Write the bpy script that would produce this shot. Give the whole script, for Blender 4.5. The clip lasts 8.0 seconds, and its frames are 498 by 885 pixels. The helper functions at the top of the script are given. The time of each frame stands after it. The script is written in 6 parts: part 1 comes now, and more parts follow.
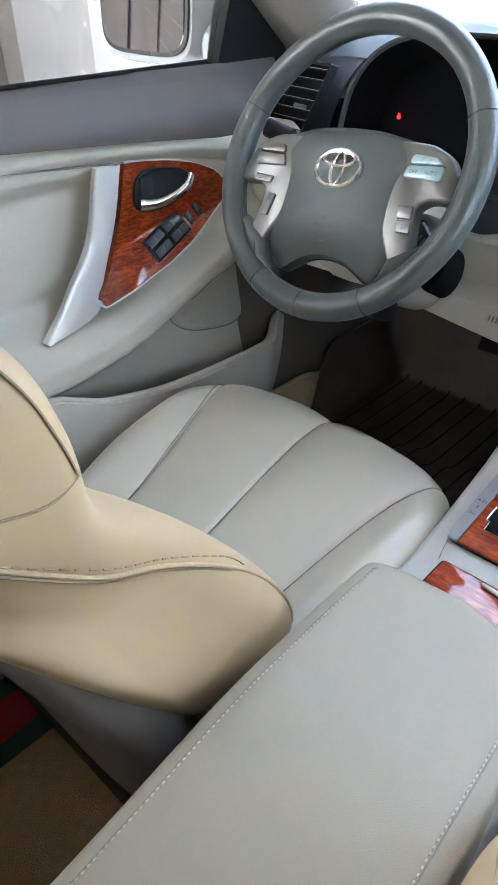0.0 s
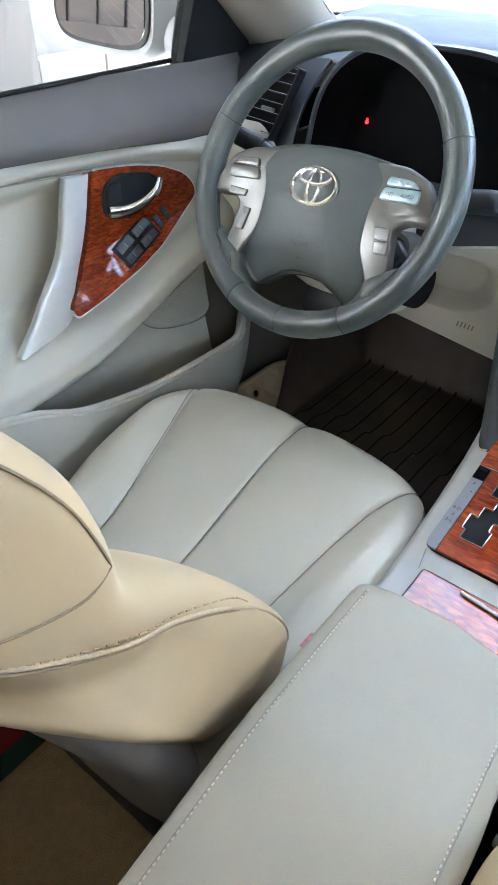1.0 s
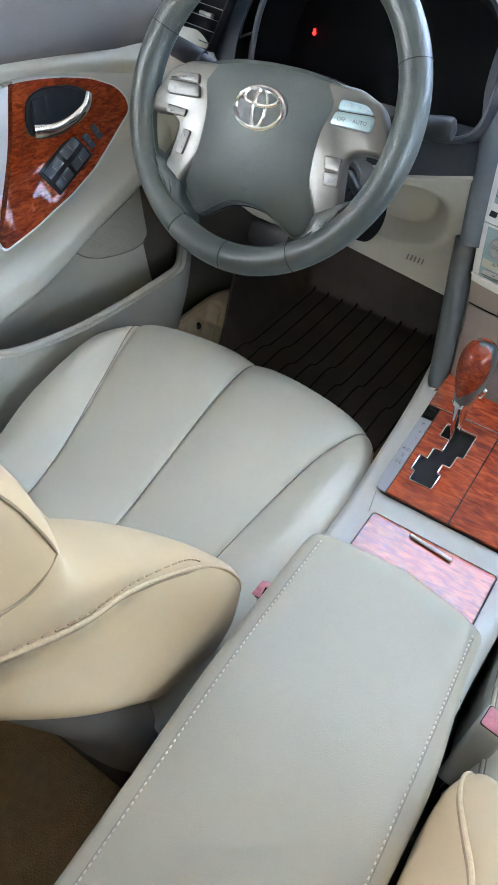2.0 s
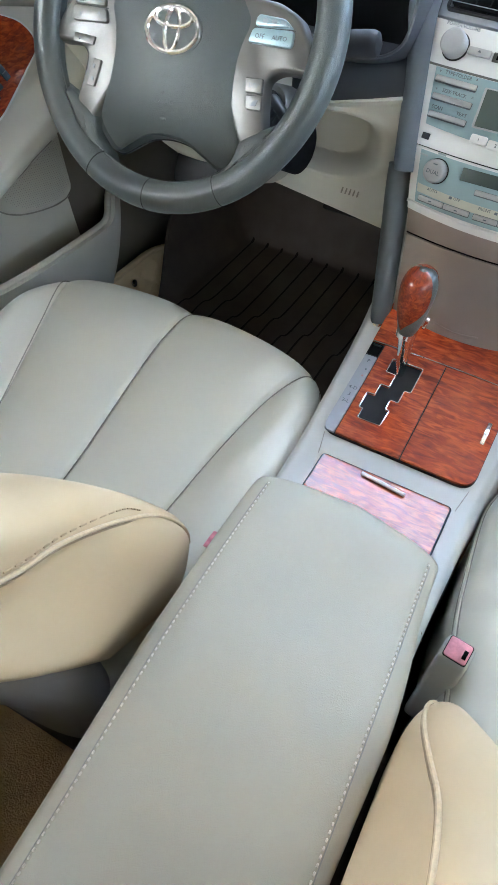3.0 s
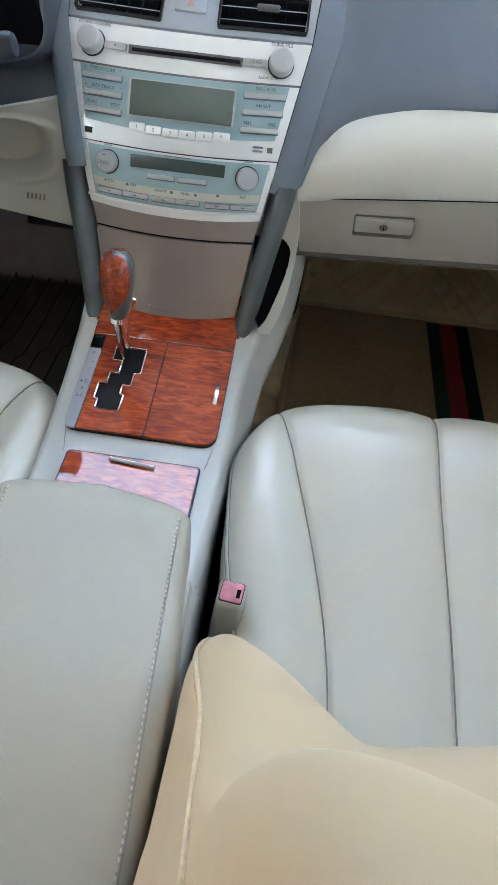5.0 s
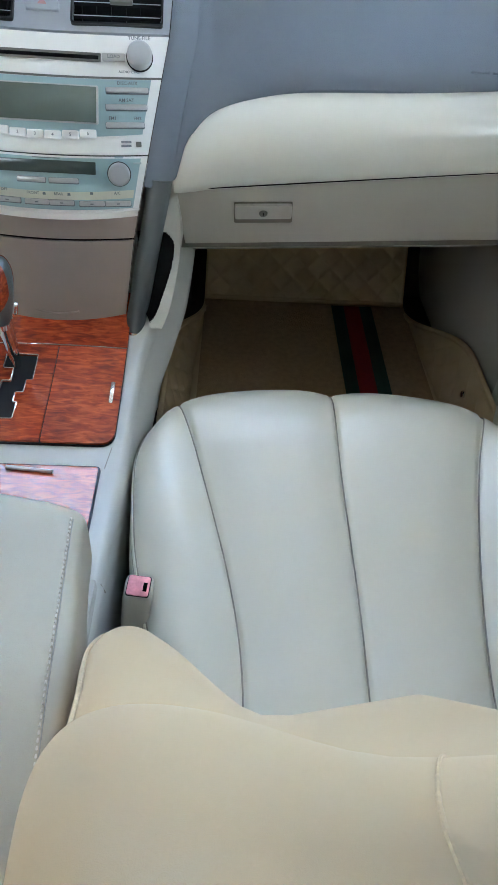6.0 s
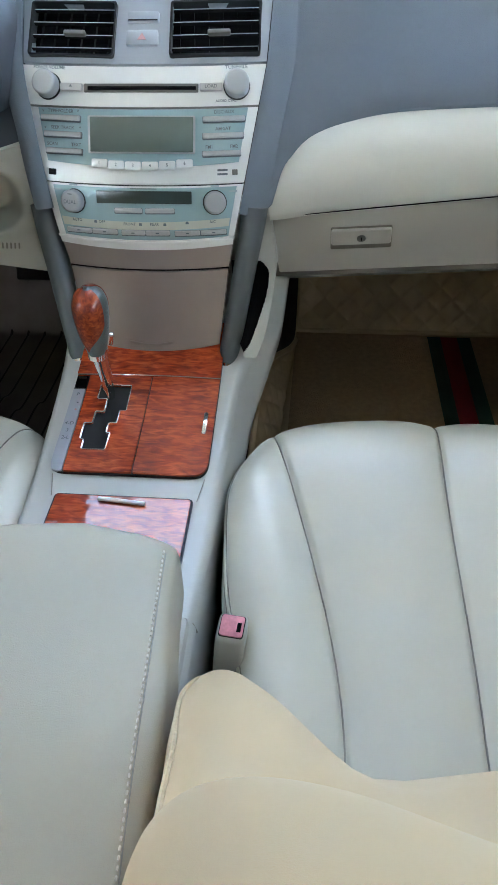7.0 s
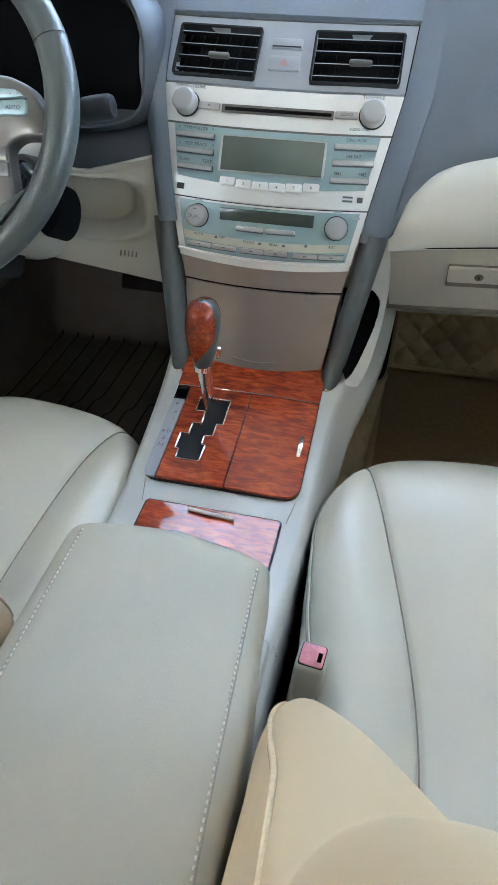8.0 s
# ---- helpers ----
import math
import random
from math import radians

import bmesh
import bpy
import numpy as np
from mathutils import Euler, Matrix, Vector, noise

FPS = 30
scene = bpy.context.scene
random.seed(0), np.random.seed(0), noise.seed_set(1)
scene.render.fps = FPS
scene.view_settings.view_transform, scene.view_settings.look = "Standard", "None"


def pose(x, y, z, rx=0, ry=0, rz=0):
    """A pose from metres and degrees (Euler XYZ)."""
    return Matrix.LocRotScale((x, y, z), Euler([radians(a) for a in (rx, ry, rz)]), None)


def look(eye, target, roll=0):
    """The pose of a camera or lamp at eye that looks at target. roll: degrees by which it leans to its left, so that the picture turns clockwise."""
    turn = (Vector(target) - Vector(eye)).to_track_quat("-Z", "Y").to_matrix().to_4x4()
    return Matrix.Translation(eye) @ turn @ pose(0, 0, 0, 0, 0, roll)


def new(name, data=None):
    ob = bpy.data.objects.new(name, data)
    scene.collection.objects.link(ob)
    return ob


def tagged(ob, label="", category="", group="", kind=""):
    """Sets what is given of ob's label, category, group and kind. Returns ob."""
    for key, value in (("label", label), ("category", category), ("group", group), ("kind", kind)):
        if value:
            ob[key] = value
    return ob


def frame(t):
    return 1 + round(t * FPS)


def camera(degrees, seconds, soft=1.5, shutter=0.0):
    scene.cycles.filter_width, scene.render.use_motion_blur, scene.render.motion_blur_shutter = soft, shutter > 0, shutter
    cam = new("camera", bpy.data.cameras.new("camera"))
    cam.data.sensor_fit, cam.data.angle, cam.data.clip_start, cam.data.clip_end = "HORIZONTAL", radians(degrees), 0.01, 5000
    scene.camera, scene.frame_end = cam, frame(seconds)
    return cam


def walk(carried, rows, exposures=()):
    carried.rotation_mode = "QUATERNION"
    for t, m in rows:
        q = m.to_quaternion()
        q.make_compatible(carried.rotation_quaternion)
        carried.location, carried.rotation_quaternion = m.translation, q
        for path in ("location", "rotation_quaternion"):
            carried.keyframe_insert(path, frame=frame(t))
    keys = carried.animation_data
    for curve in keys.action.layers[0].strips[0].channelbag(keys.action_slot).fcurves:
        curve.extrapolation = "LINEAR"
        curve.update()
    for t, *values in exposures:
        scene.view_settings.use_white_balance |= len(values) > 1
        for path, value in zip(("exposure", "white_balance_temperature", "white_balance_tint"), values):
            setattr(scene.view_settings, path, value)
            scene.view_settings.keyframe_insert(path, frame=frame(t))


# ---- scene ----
cam = camera(39.6, 8.0, soft=1.1)
METRES, EYE, TILT, LEAN, TURN = 0.4, 1.0, -37.0, 0.0, 22.0
PATH = [
    (0, (0.162, 0.09, 0.852), (-0.976, 1.273, -0.291), -0.7),
    (0.5, (0.152, 0.059, 0.901), (-0.95, 1.284, -0.233), -0.2),
    (1, (0.111, 0.084, 0.926), (-0.869, 1.304, -0.32), 0.5),
    (1.2, (0.092, 0.079, 0.94), (-0.831, 1.303, -0.344), 1.8),
    (2.3, (0.078, 0.124, 0.913), (-0.624, 1.326, -0.524), 4.0),
    (2.5, (0.086, 0.125, 0.898), (-0.59, 1.336, -0.543), 4.0),
    (3, (0.092, 0.126, 0.887), (-0.517, 1.341, -0.58), 3.6),
    (3.5, (0.118, 0.12, 0.88), (-0.374, 1.424, -0.555), 3.5),
    (4, (0.139, 0.122, 0.888), (-0.221, 1.474, -0.541), 4.1),
    (4.5, (0.158, 0.116, 0.877), (-0.063, 1.514, -0.535), 4.6),
    (5, (0.161, 0.104, 0.875), (0.094, 1.536, -0.519), 6.1),
    (5.2, (0.171, 0.098, 0.874), (0.137, 1.54, -0.512), 5.8),
    (6.3, (0.222, 0.095, 0.872), (0.367, 1.532, -0.511), 4.9),
    (6.5, (0.223, 0.097, 0.859), (0.39, 1.56, -0.495), 5.0),
    (7, (0.201, 0.118, 0.839), (0.048, 1.626, -0.465), -1.5),
    (7.5, (0.188, 0.112, 0.838), (-0.066, 1.639, -0.428), -1.1),
    (8, (0.163, 0.114, 0.83), (-0.176, 1.645, -0.412), 0.9),
]
LIGHT = [(0.0, 5.80, 6270, 5.0), (1.0, 5.92, 6200, 3.5), (2.5, 5.98, 6210, 2.5), (3.5, 5.95, 6150, 2.0), (5.0, 5.74, 6120, 1.5), (6.5, 5.66, 5880, -1.0), (8.0, 5.68, 6190, 0.0)]
walk(cam, [(t, look(eye, target, roll)) for t, eye, target, roll in PATH], LIGHT)

# ---- world and light ----
world = bpy.data.worlds.new("sky")
scene.world = world
world.use_nodes = True
_n = world.node_tree.nodes
_bg = _n["Background"]
_sky = _n.new("ShaderNodeTexSky")
_sky.sky_type = "NISHITA"
_sky.sun_disc = False
_sky.sun_elevation, _sky.sun_rotation = radians(64), radians(195)
_sky.air_density, _sky.dust_density, _sky.ozone_density = 0.7, 8.0, 0.3
world.node_tree.links.new(_sky.outputs[0], _bg.inputs[0])
_bg.inputs[1].default_value = 0.15
sun = new("sun", bpy.data.lights.new("sun", "SUN"))
sun.data.energy, sun.data.angle, sun.data.color = 0.35, radians(12), (1.0, 0.97, 0.92)
sun.matrix_world = look((-0.565, -2.115, 4.495), (0, 0, 0))


# ---- helpers of the scene ----
def thing(name, label, category, at=(0, 0, 0), group="", kind=""):
    """An empty at the base of a thing that is made of parts."""
    ob = new(name)
    ob.empty_display_size = 0.05
    ob.matrix_basis = Matrix.Translation(at)
    return tagged(ob, label, category, group, kind)


def part(name, bm, material, parent=None, label="", flat=False, m=None):
    """Links a bmesh, in world places, as one mesh object under a thing or a part."""
    if m is not None:
        bmesh.ops.transform(bm, matrix=m, verts=bm.verts)
    bmesh.ops.recalc_face_normals(bm, faces=bm.faces)
    me = bpy.data.meshes.new(name)
    bm.to_mesh(me)
    bm.free()
    if not flat:
        me.polygons.foreach_set("use_smooth", [True] * len(me.polygons))
        me.set_sharp_from_angle(angle=radians(38))
    me.materials.append(material)
    ob = new(name, me)
    if parent is not None:
        ob.parent = parent
        if parent.type == "EMPTY":
            ob.matrix_parent_inverse = parent.matrix_basis.inverted()
    if label:
        ob["label"] = label
    return ob


def solid(name, bm, material, label, category, group="", kind="", flat=False, m=None):
    """A top-level thing of one mesh."""
    return tagged(part(name, bm, material, None, "", flat, m), label, category, group, kind)


def grid(fn, nu, nv, close_u=False, close_v=False, a=(0, 1), b=(0, 1)):
    """A sheet through fn(u, v)."""
    bm = bmesh.new()
    mu, mv = nu + (not close_u), nv + (not close_v)
    vs = [[bm.verts.new(fn(a[0] + (a[1] - a[0]) * i / nu, b[0] + (b[1] - b[0]) * j / nv)) for j in range(mv)] for i in range(mu)]
    for i in range(nu):
        for j in range(nv):
            i2, j2 = (i + 1) % mu, (j + 1) % mv
            bm.faces.new((vs[i][j], vs[i2][j], vs[i2][j2], vs[i][j2]))
    return bm


def thicken(bm, t):
    """Gives a sheet a thickness, against its normals."""
    bmesh.ops.recalc_face_normals(bm, faces=bm.faces)
    bmesh.ops.solidify(bm, geom=list(bm.faces), thickness=t)
    return bm


def loft(rings, cap=True):
    """A skin over closed rings of equally many points."""
    bm = bmesh.new()
    vs = [[bm.verts.new(p) for p in r] for r in rings]
    n = len(vs[0])
    for r, s in zip(vs, vs[1:]):
        for k in range(n):
            bm.faces.new((r[k], r[(k + 1) % n], s[(k + 1) % n], s[k]))
    if cap:
        bm.faces.new(vs[0])
        bm.faces.new(vs[-1])
    return bm


def tube(points, r, n=8, closed=False, flat=1.0, up=None):
    """A tube along points; r a number or a function of 0..1; flat squeezes it along up."""
    pts = [Vector(p) for p in points]
    rings = []
    side = None
    for k, p in enumerate(pts):
        q0 = pts[k - 1] if (k or closed) else p
        q1 = pts[(k + 1) % len(pts)] if (k < len(pts) - 1 or closed) else p
        d = (q1 - q0).normalized()
        if up is not None:
            side = d.cross(Vector(up)).normalized()
        elif side is None:
            side = d.orthogonal().normalized()
        else:
            side = (side - d * side.dot(d)).normalized()
        other = side.cross(d)
        rad = r(k / (len(pts) - 1)) if callable(r) else r
        rings.append([p + side * (rad * math.cos(2 * math.pi * i / n)) + other * (rad * flat * math.sin(2 * math.pi * i / n)) for i in range(n)])
    if closed:
        rings.append(rings[0])
        bm = loft(rings[:-1], cap=False)
        bm.verts.ensure_lookup_table()
        m = len(bm.verts)
        for i in range(n):
            bm.faces.new((bm.verts[m - n + i], bm.verts[m - n + (i + 1) % n], bm.verts[(i + 1) % n], bm.verts[i]))
        return bm
    return loft(rings)


def spline(points, n=8, closed=False):
    """A smooth line through points."""
    p = [Vector(q) for q in points]
    out = []
    m = len(p)
    for k in range(m if closed else m - 1):
        p0 = p[(k - 1) % m] if closed or k else p[k]
        p1, p2 = p[k], p[(k + 1) % m]
        p3 = p[(k + 2) % m] if closed or k + 2 < m else p2
        for i in range(n):
            t = i / n
            out.append(0.5 * (2 * p1 + (p2 - p0) * t + (2 * p0 - 5 * p1 + 4 * p2 - p3) * t * t + (3 * p1 - p0 - 3 * p2 + p3) * t ** 3))
    if not closed:
        out.append(p[-1])
    return out


def curve1(xs, ys):
    """A smooth function through a few given values."""
    def fn(x):
        if x <= xs[0]:
            return ys[0]
        if x >= xs[-1]:
            return ys[-1]
        k = max(i for i in range(len(xs) - 1) if xs[i] <= x)
        t = (x - xs[k]) / (xs[k + 1] - xs[k])
        def slope(i):
            if i == 0:
                return (ys[1] - ys[0]) / (xs[1] - xs[0])
            if i == len(xs) - 1:
                return (ys[-1] - ys[-2]) / (xs[-1] - xs[-2])
            return (ys[i + 1] - ys[i - 1]) / (xs[i + 1] - xs[i - 1])
        h = xs[k + 1] - xs[k]
        return ((2 * t ** 3 - 3 * t * t + 1) * ys[k] + (t ** 3 - 2 * t * t + t) * h * slope(k)
                + (3 * t * t - 2 * t ** 3) * ys[k + 1] + (t ** 3 - t * t) * h * slope(k + 1))
    return fn


def smooth(a, b, x):
    t = min(1.0, max(0.0, (x - a) / (b - a)))
    return t * t * (3 - 2 * t)


def box(sx, sy, sz, r=0.0, seg=2):
    """A box about the origin with rounded edges."""
    bm = bmesh.new()
    bmesh.ops.create_cube(bm, size=1.0)
    bmesh.ops.scale(bm, vec=(sx, sy, sz), verts=bm.verts)
    if r > 0:
        bmesh.ops.bevel(bm, geom=list(bm.edges), offset=r, segments=seg, profile=0.5, affect="EDGES")
    return bm


def rounded(points, r, n=5):
    """A flat outline with its corners rounded; r one radius or one for each corner."""
    out = []
    m = len(points)
    for k in range(m):
        p, a, b = Vector(points[k]), Vector(points[k - 1]), Vector(points[(k + 1) % m])
        rad = r[k] if isinstance(r, (list, tuple)) else r
        da, db = (a - p), (b - p)
        ra = min(rad, da.length * 0.49)
        rb = min(rad, db.length * 0.49)
        s, e = p + da.normalized() * ra, p + db.normalized() * rb
        for i in range(n + 1):
            t = i / n
            out.append((1 - t) ** 2 * s + 2 * t * (1 - t) * p + t * t * e)
    return out


def prism(outline, depth, bevel=0.0, seg=2):
    """An outline in x, y raised from z = 0 to depth, its upper rim rounded."""
    bm = bmesh.new()
    lo = [bm.verts.new((p[0], p[1], 0)) for p in outline]
    bm.faces.new(lo)
    got = bmesh.ops.extrude_face_region(bm, geom=list(bm.faces))
    top = [v for v in got["geom"] if isinstance(v, bmesh.types.BMVert)]
    bmesh.ops.translate(bm, vec=(0, 0, depth), verts=top)
    if bevel > 0:
        edges = [e for e in bm.edges if all(abs(v.co.z - depth) < 1e-6 for v in e.verts)]
        bmesh.ops.bevel(bm, geom=edges, offset=bevel, segments=seg, profile=0.5, affect="EDGES")
    return bm


def ring_prism(outer, inner, depth):
    """A flat frame between two outlines of equally many points, raised to depth."""
    bm = bmesh.new()
    a = [[bm.verts.new((p[0], p[1], z)) for p in o] for o, z in ((outer, 0), (outer, depth), (inner, depth), (inner, 0))]
    n = len(outer)
    for r, s in zip(a, a[1:] + a[:1]):
        for k in range(n):
            bm.faces.new((r[k], r[(k + 1) % n], s[(k + 1) % n], s[k]))
    return bm


def frame_of(origin, x, y):
    """A matrix with its origin, its x along x, its y near y, its z out of both."""
    ex = Vector(x).normalized()
    ez = ex.cross(Vector(y)).normalized()
    ey = ez.cross(ex)
    m = Matrix((ex, ey, ez)).transposed().to_4x4()
    m.translation = Vector(origin)
    return m


def disc(r, depth, bevel=0.0, n=32):
    return prism([(r * math.cos(2 * math.pi * k / n), r * math.sin(2 * math.pi * k / n)) for k in range(n)], depth, bevel)


def join(bms):
    """One bmesh of several."""
    out = bmesh.new()
    for b in bms:
        me = bpy.data.meshes.new("t")
        b.to_mesh(me)
        b.free()
        out.from_mesh(me)
        bpy.data.meshes.remove(me)
    return out


def moved(bm, m):
    bmesh.ops.transform(bm, matrix=m, verts=bm.verts)
    return bm


def lettering(text, size, material, parent, m, name="lettering", bold=0.00008):
    """Words in the built-in font, a hair's breadth proud of the surface."""
    cu = bpy.data.curves.new("words", "FONT")
    cu.body, cu.size, cu.align_x, cu.align_y = text, size, "CENTER", "CENTER"
    cu.offset = bold
    cu.resolution_u = 2
    tmp = bpy.data.objects.new("words", cu)
    me = bpy.data.meshes.new_from_object(tmp)
    bpy.data.objects.remove(tmp)
    bm = bmesh.new()
    bm.from_mesh(me)
    bpy.data.meshes.remove(me)
    return part(name, bm, material, parent, flat=True, m=m)


# ---- materials ----
def material(name, color, rough=0.5, metal=0.0, vary=0.06, scale=6.0, grain=0.0, grain_scale=900.0, coat=0.0, kind="noise", depth=0.0006, spec=0.5):
    """A surface with broad variation of tone and a fine relief; scales are per metre."""
    m = bpy.data.materials.new(name)
    m.use_nodes = True
    nt = m.node_tree
    p = nt.nodes["Principled BSDF"]
    co = nt.nodes.new("ShaderNodeTexCoord")
    big = nt.nodes.new("ShaderNodeTexNoise")
    big.inputs["Scale"].default_value, big.inputs["Detail"].default_value = scale, 5
    nt.links.new(co.outputs["Object"], big.inputs["Vector"])
    ramp = nt.nodes.new("ShaderNodeValToRGB")
    c = Vector(color)
    ramp.color_ramp.elements[0].position, ramp.color_ramp.elements[1].position = 0.3, 0.7
    ramp.color_ramp.elements[0].color = (*(c * (1 - vary)), 1)
    ramp.color_ramp.elements[1].color = (*(c * (1 + vary)), 1)
    nt.links.new(big.outputs[0], ramp.inputs[0])
    nt.links.new(ramp.outputs[0], p.inputs["Base Color"])
    p.inputs["Metallic"].default_value = metal
    rr = nt.nodes.new("ShaderNodeMapRange")
    rr.inputs["To Min"].default_value, rr.inputs["To Max"].default_value = rough * 0.88, min(1.0, rough * 1.12)
    rs = nt.nodes.new("ShaderNodeTexNoise")
    rs.inputs["Scale"].default_value = scale * 5
    nt.links.new(co.outputs["Object"], rs.inputs["Vector"])
    nt.links.new(rs.outputs[0], rr.inputs[0])
    nt.links.new(rr.outputs[0], p.inputs["Roughness"])
    p.inputs["Specular IOR Level"].default_value = spec
    p.inputs["Coat Weight"].default_value = coat
    p.inputs["Coat Roughness"].default_value = 0.04
    if grain > 0:
        bump = nt.nodes.new("ShaderNodeBump")
        bump.inputs["Strength"].default_value, bump.inputs["Distance"].default_value = grain, depth
        if kind == "leather":
            tex = nt.nodes.new("ShaderNodeTexVoronoi")
            tex.feature = "DISTANCE_TO_EDGE"
            tex.inputs["Scale"].default_value = grain_scale
            bend = nt.nodes.new("ShaderNodeTexNoise")
            bend.inputs["Scale"].default_value = grain_scale * 0.35
            mix = nt.nodes.new("ShaderNodeMixRGB")
            mix.blend_type, mix.inputs[0].default_value = "LINEAR_LIGHT", 0.004
            nt.links.new(co.outputs["Object"], mix.inputs[1])
            nt.links.new(bend.outputs["Color"], mix.inputs[2])
            nt.links.new(co.outputs["Object"], bend.inputs["Vector"])
            nt.links.new(mix.outputs[0], tex.inputs["Vector"])
        else:
            tex = nt.nodes.new("ShaderNodeTexNoise")
            tex.inputs["Scale"].default_value, tex.inputs["Detail"].default_value = grain_scale, 3
            nt.links.new(co.outputs["Object"], tex.inputs["Vector"])
        nt.links.new(tex.outputs[0], bump.inputs["Height"])
        nt.links.new(bump.outputs[0], p.inputs["Normal"])
    return m


def wood_material(name, scale, turn, tone=1.0):
    m = bpy.data.materials.new(name)
    m.use_nodes = True
    nt = m.node_tree
    p = nt.nodes["Principled BSDF"]
    co = nt.nodes.new("ShaderNodeTexCoord")
    mp = nt.nodes.new("ShaderNodeMapping")
    mp.inputs["Scale"].default_value = scale
    mp.inputs["Rotation"].default_value = turn
    nt.links.new(co.outputs["Object"], mp.inputs[0])
    a = nt.nodes.new("ShaderNodeTexNoise")
    a.inputs["Scale"].default_value, a.inputs["Detail"].default_value, a.inputs["Distortion"].default_value = 2.4, 5, 0.9
    nt.links.new(mp.outputs[0], a.inputs["Vector"])
    b = nt.nodes.new("ShaderNodeTexNoise")
    b.inputs["Scale"].default_value, b.inputs["Detail"].default_value = 14, 3
    nt.links.new(co.outputs["Object"], b.inputs["Vector"])
    mix = nt.nodes.new("ShaderNodeMath")
    mix.operation = "MULTIPLY_ADD"
    mix.inputs[1].default_value = 0.45
    nt.links.new(b.outputs[0], mix.inputs[0])
    nt.links.new(a.outputs[0], mix.inputs[2])
    ramp = nt.nodes.new("ShaderNodeValToRGB")
    e = ramp.color_ramp.elements
    e[0].position, e[0].color = 0.50, (0.13, 0.014, 0.005, 1)
    e[1].position, e[1].color = 0.92, (0.50, 0.092, 0.020, 1)
    k = e.new(0.68)
    k.color = (0.27, 0.034, 0.008, 1)
    for q in ramp.color_ramp.elements:
        q.color = (q.color[0] * tone, q.color[1] * tone, q.color[2] * tone, 1)
    nt.links.new(mix.outputs[0], ramp.inputs[0])
    nt.links.new(ramp.outputs[0], p.inputs["Base Color"])
    p.inputs["Roughness"].default_value = 0.4
    p.inputs["Specular IOR Level"].default_value = 0.12
    p.inputs["Coat Weight"].default_value, p.inputs["Coat Roughness"].default_value = 0.56, 0.02
    p.inputs["Coat IOR"].default_value = 1.6
    wave = nt.nodes.new("ShaderNodeTexNoise")
    wave.inputs["Scale"].default_value, wave.inputs["Detail"].default_value = 55, 2
    nt.links.new(co.outputs["Object"], wave.inputs["Vector"])
    bump = nt.nodes.new("ShaderNodeBump")
    bump.inputs["Strength"].default_value, bump.inputs["Distance"].default_value = 0.07, 0.0012
    nt.links.new(wave.outputs[0], bump.inputs["Height"])
    nt.links.new(bump.outputs[0], p.inputs["Coat Normal"])
    return m


def glass_material():
    m = bpy.data.materials.new("window_glass")
    m.use_nodes = True
    p = m.node_tree.nodes["Principled BSDF"]
    p.inputs["Base Color"].default_value = (0.96, 0.98, 0.97, 1)
    p.inputs["Roughness"].default_value, p.inputs["IOR"].default_value = 0.0, 1.45
    p.inputs["Transmission Weight"].default_value = 1.0
    return m


def glow_material(name, color, strength):
    m = bpy.data.materials.new(name)
    m.use_nodes = True
    p = m.node_tree.nodes["Principled BSDF"]
    p.inputs["Base Color"].default_value = (*color, 1)
    p.inputs["Emission Color"].default_value, p.inputs["Emission Strength"].default_value = (*color, 1), strength
    return m


M_SEAT = material("pale_grey_leather", (0.585, 0.564, 0.466), 0.31, vary=0.03, grain=0.22, grain_scale=750, kind="leather", spec=0.8)
M_LID = material("armrest_leather", (0.395, 0.355, 0.262), 0.5, vary=0.04, grain=0.35, grain_scale=520, kind="leather")
M_TAN = material("tan_leather", (0.53, 0.39, 0.220), 0.42, vary=0.03, grain=0.12, grain_scale=1100, kind="leather")
M_TANSEAM = material("brown_seam_thread", (0.30, 0.22, 0.13), 0.7, vary=0.1, scale=300)
M_EMBOSS = material("embossed_grey_vinyl", (0.055, 0.064, 0.062), 0.5, vary=0.05)
M_STITCH = material("tan_topstitch_thread", (0.40, 0.29, 0.165), 0.7, vary=0.1, scale=300)
M_TANPIPE = material("tan_piping", (0.56, 0.42, 0.25), 0.5, vary=0.1, scale=300)
M_THREAD = material("cream_thread", (0.66, 0.61, 0.5), 0.7, vary=0.15, scale=400)
M_SEAM = material("seam_shadow_thread", (0.30, 0.28, 0.24), 0.7, vary=0.1, scale=200)
M_CREAM = material("cream_label_strip", (0.50, 0.50, 0.40), 0.45, vary=0.03, scale=40)
M_CONSOLE = material("pale_grey_plastic", (0.50, 0.50, 0.46), 0.40, vary=0.03, grain=0.2, grain_scale=1100)
# Headrest leather, its dark brown carrying the shadow that lies on it.
M_HEADSHADE = material("shaded_headrest_leather", (0.155, 0.12, 0.078), 0.6, vary=0.04, grain=0.1, grain_scale=1500)
M_SHELL = material("grey_seat_back_leather", (0.205, 0.187, 0.165), 0.55, vary=0.05, grain=0.25, grain_scale=650, kind="leather")
M_BEIGE = material("beige_plastic", (0.452, 0.438, 0.384), 0.4, vary=0.04, grain=0.3, grain_scale=1100)
M_GLOVE = material("beige_glove_box_plastic", (0.40, 0.375, 0.32), 0.42, vary=0.04, grain=0.3, grain_scale=1100)
M_IVORY = material("ivory_soft_vinyl", (0.625, 0.61, 0.535), 0.30, vary=0.03, grain=0.2, grain_scale=1300, spec=0.7)
M_DOORPAD = material("beige_door_vinyl", (0.585, 0.57, 0.49), 0.46, vary=0.04, grain=0.25, grain_scale=700, kind="leather")
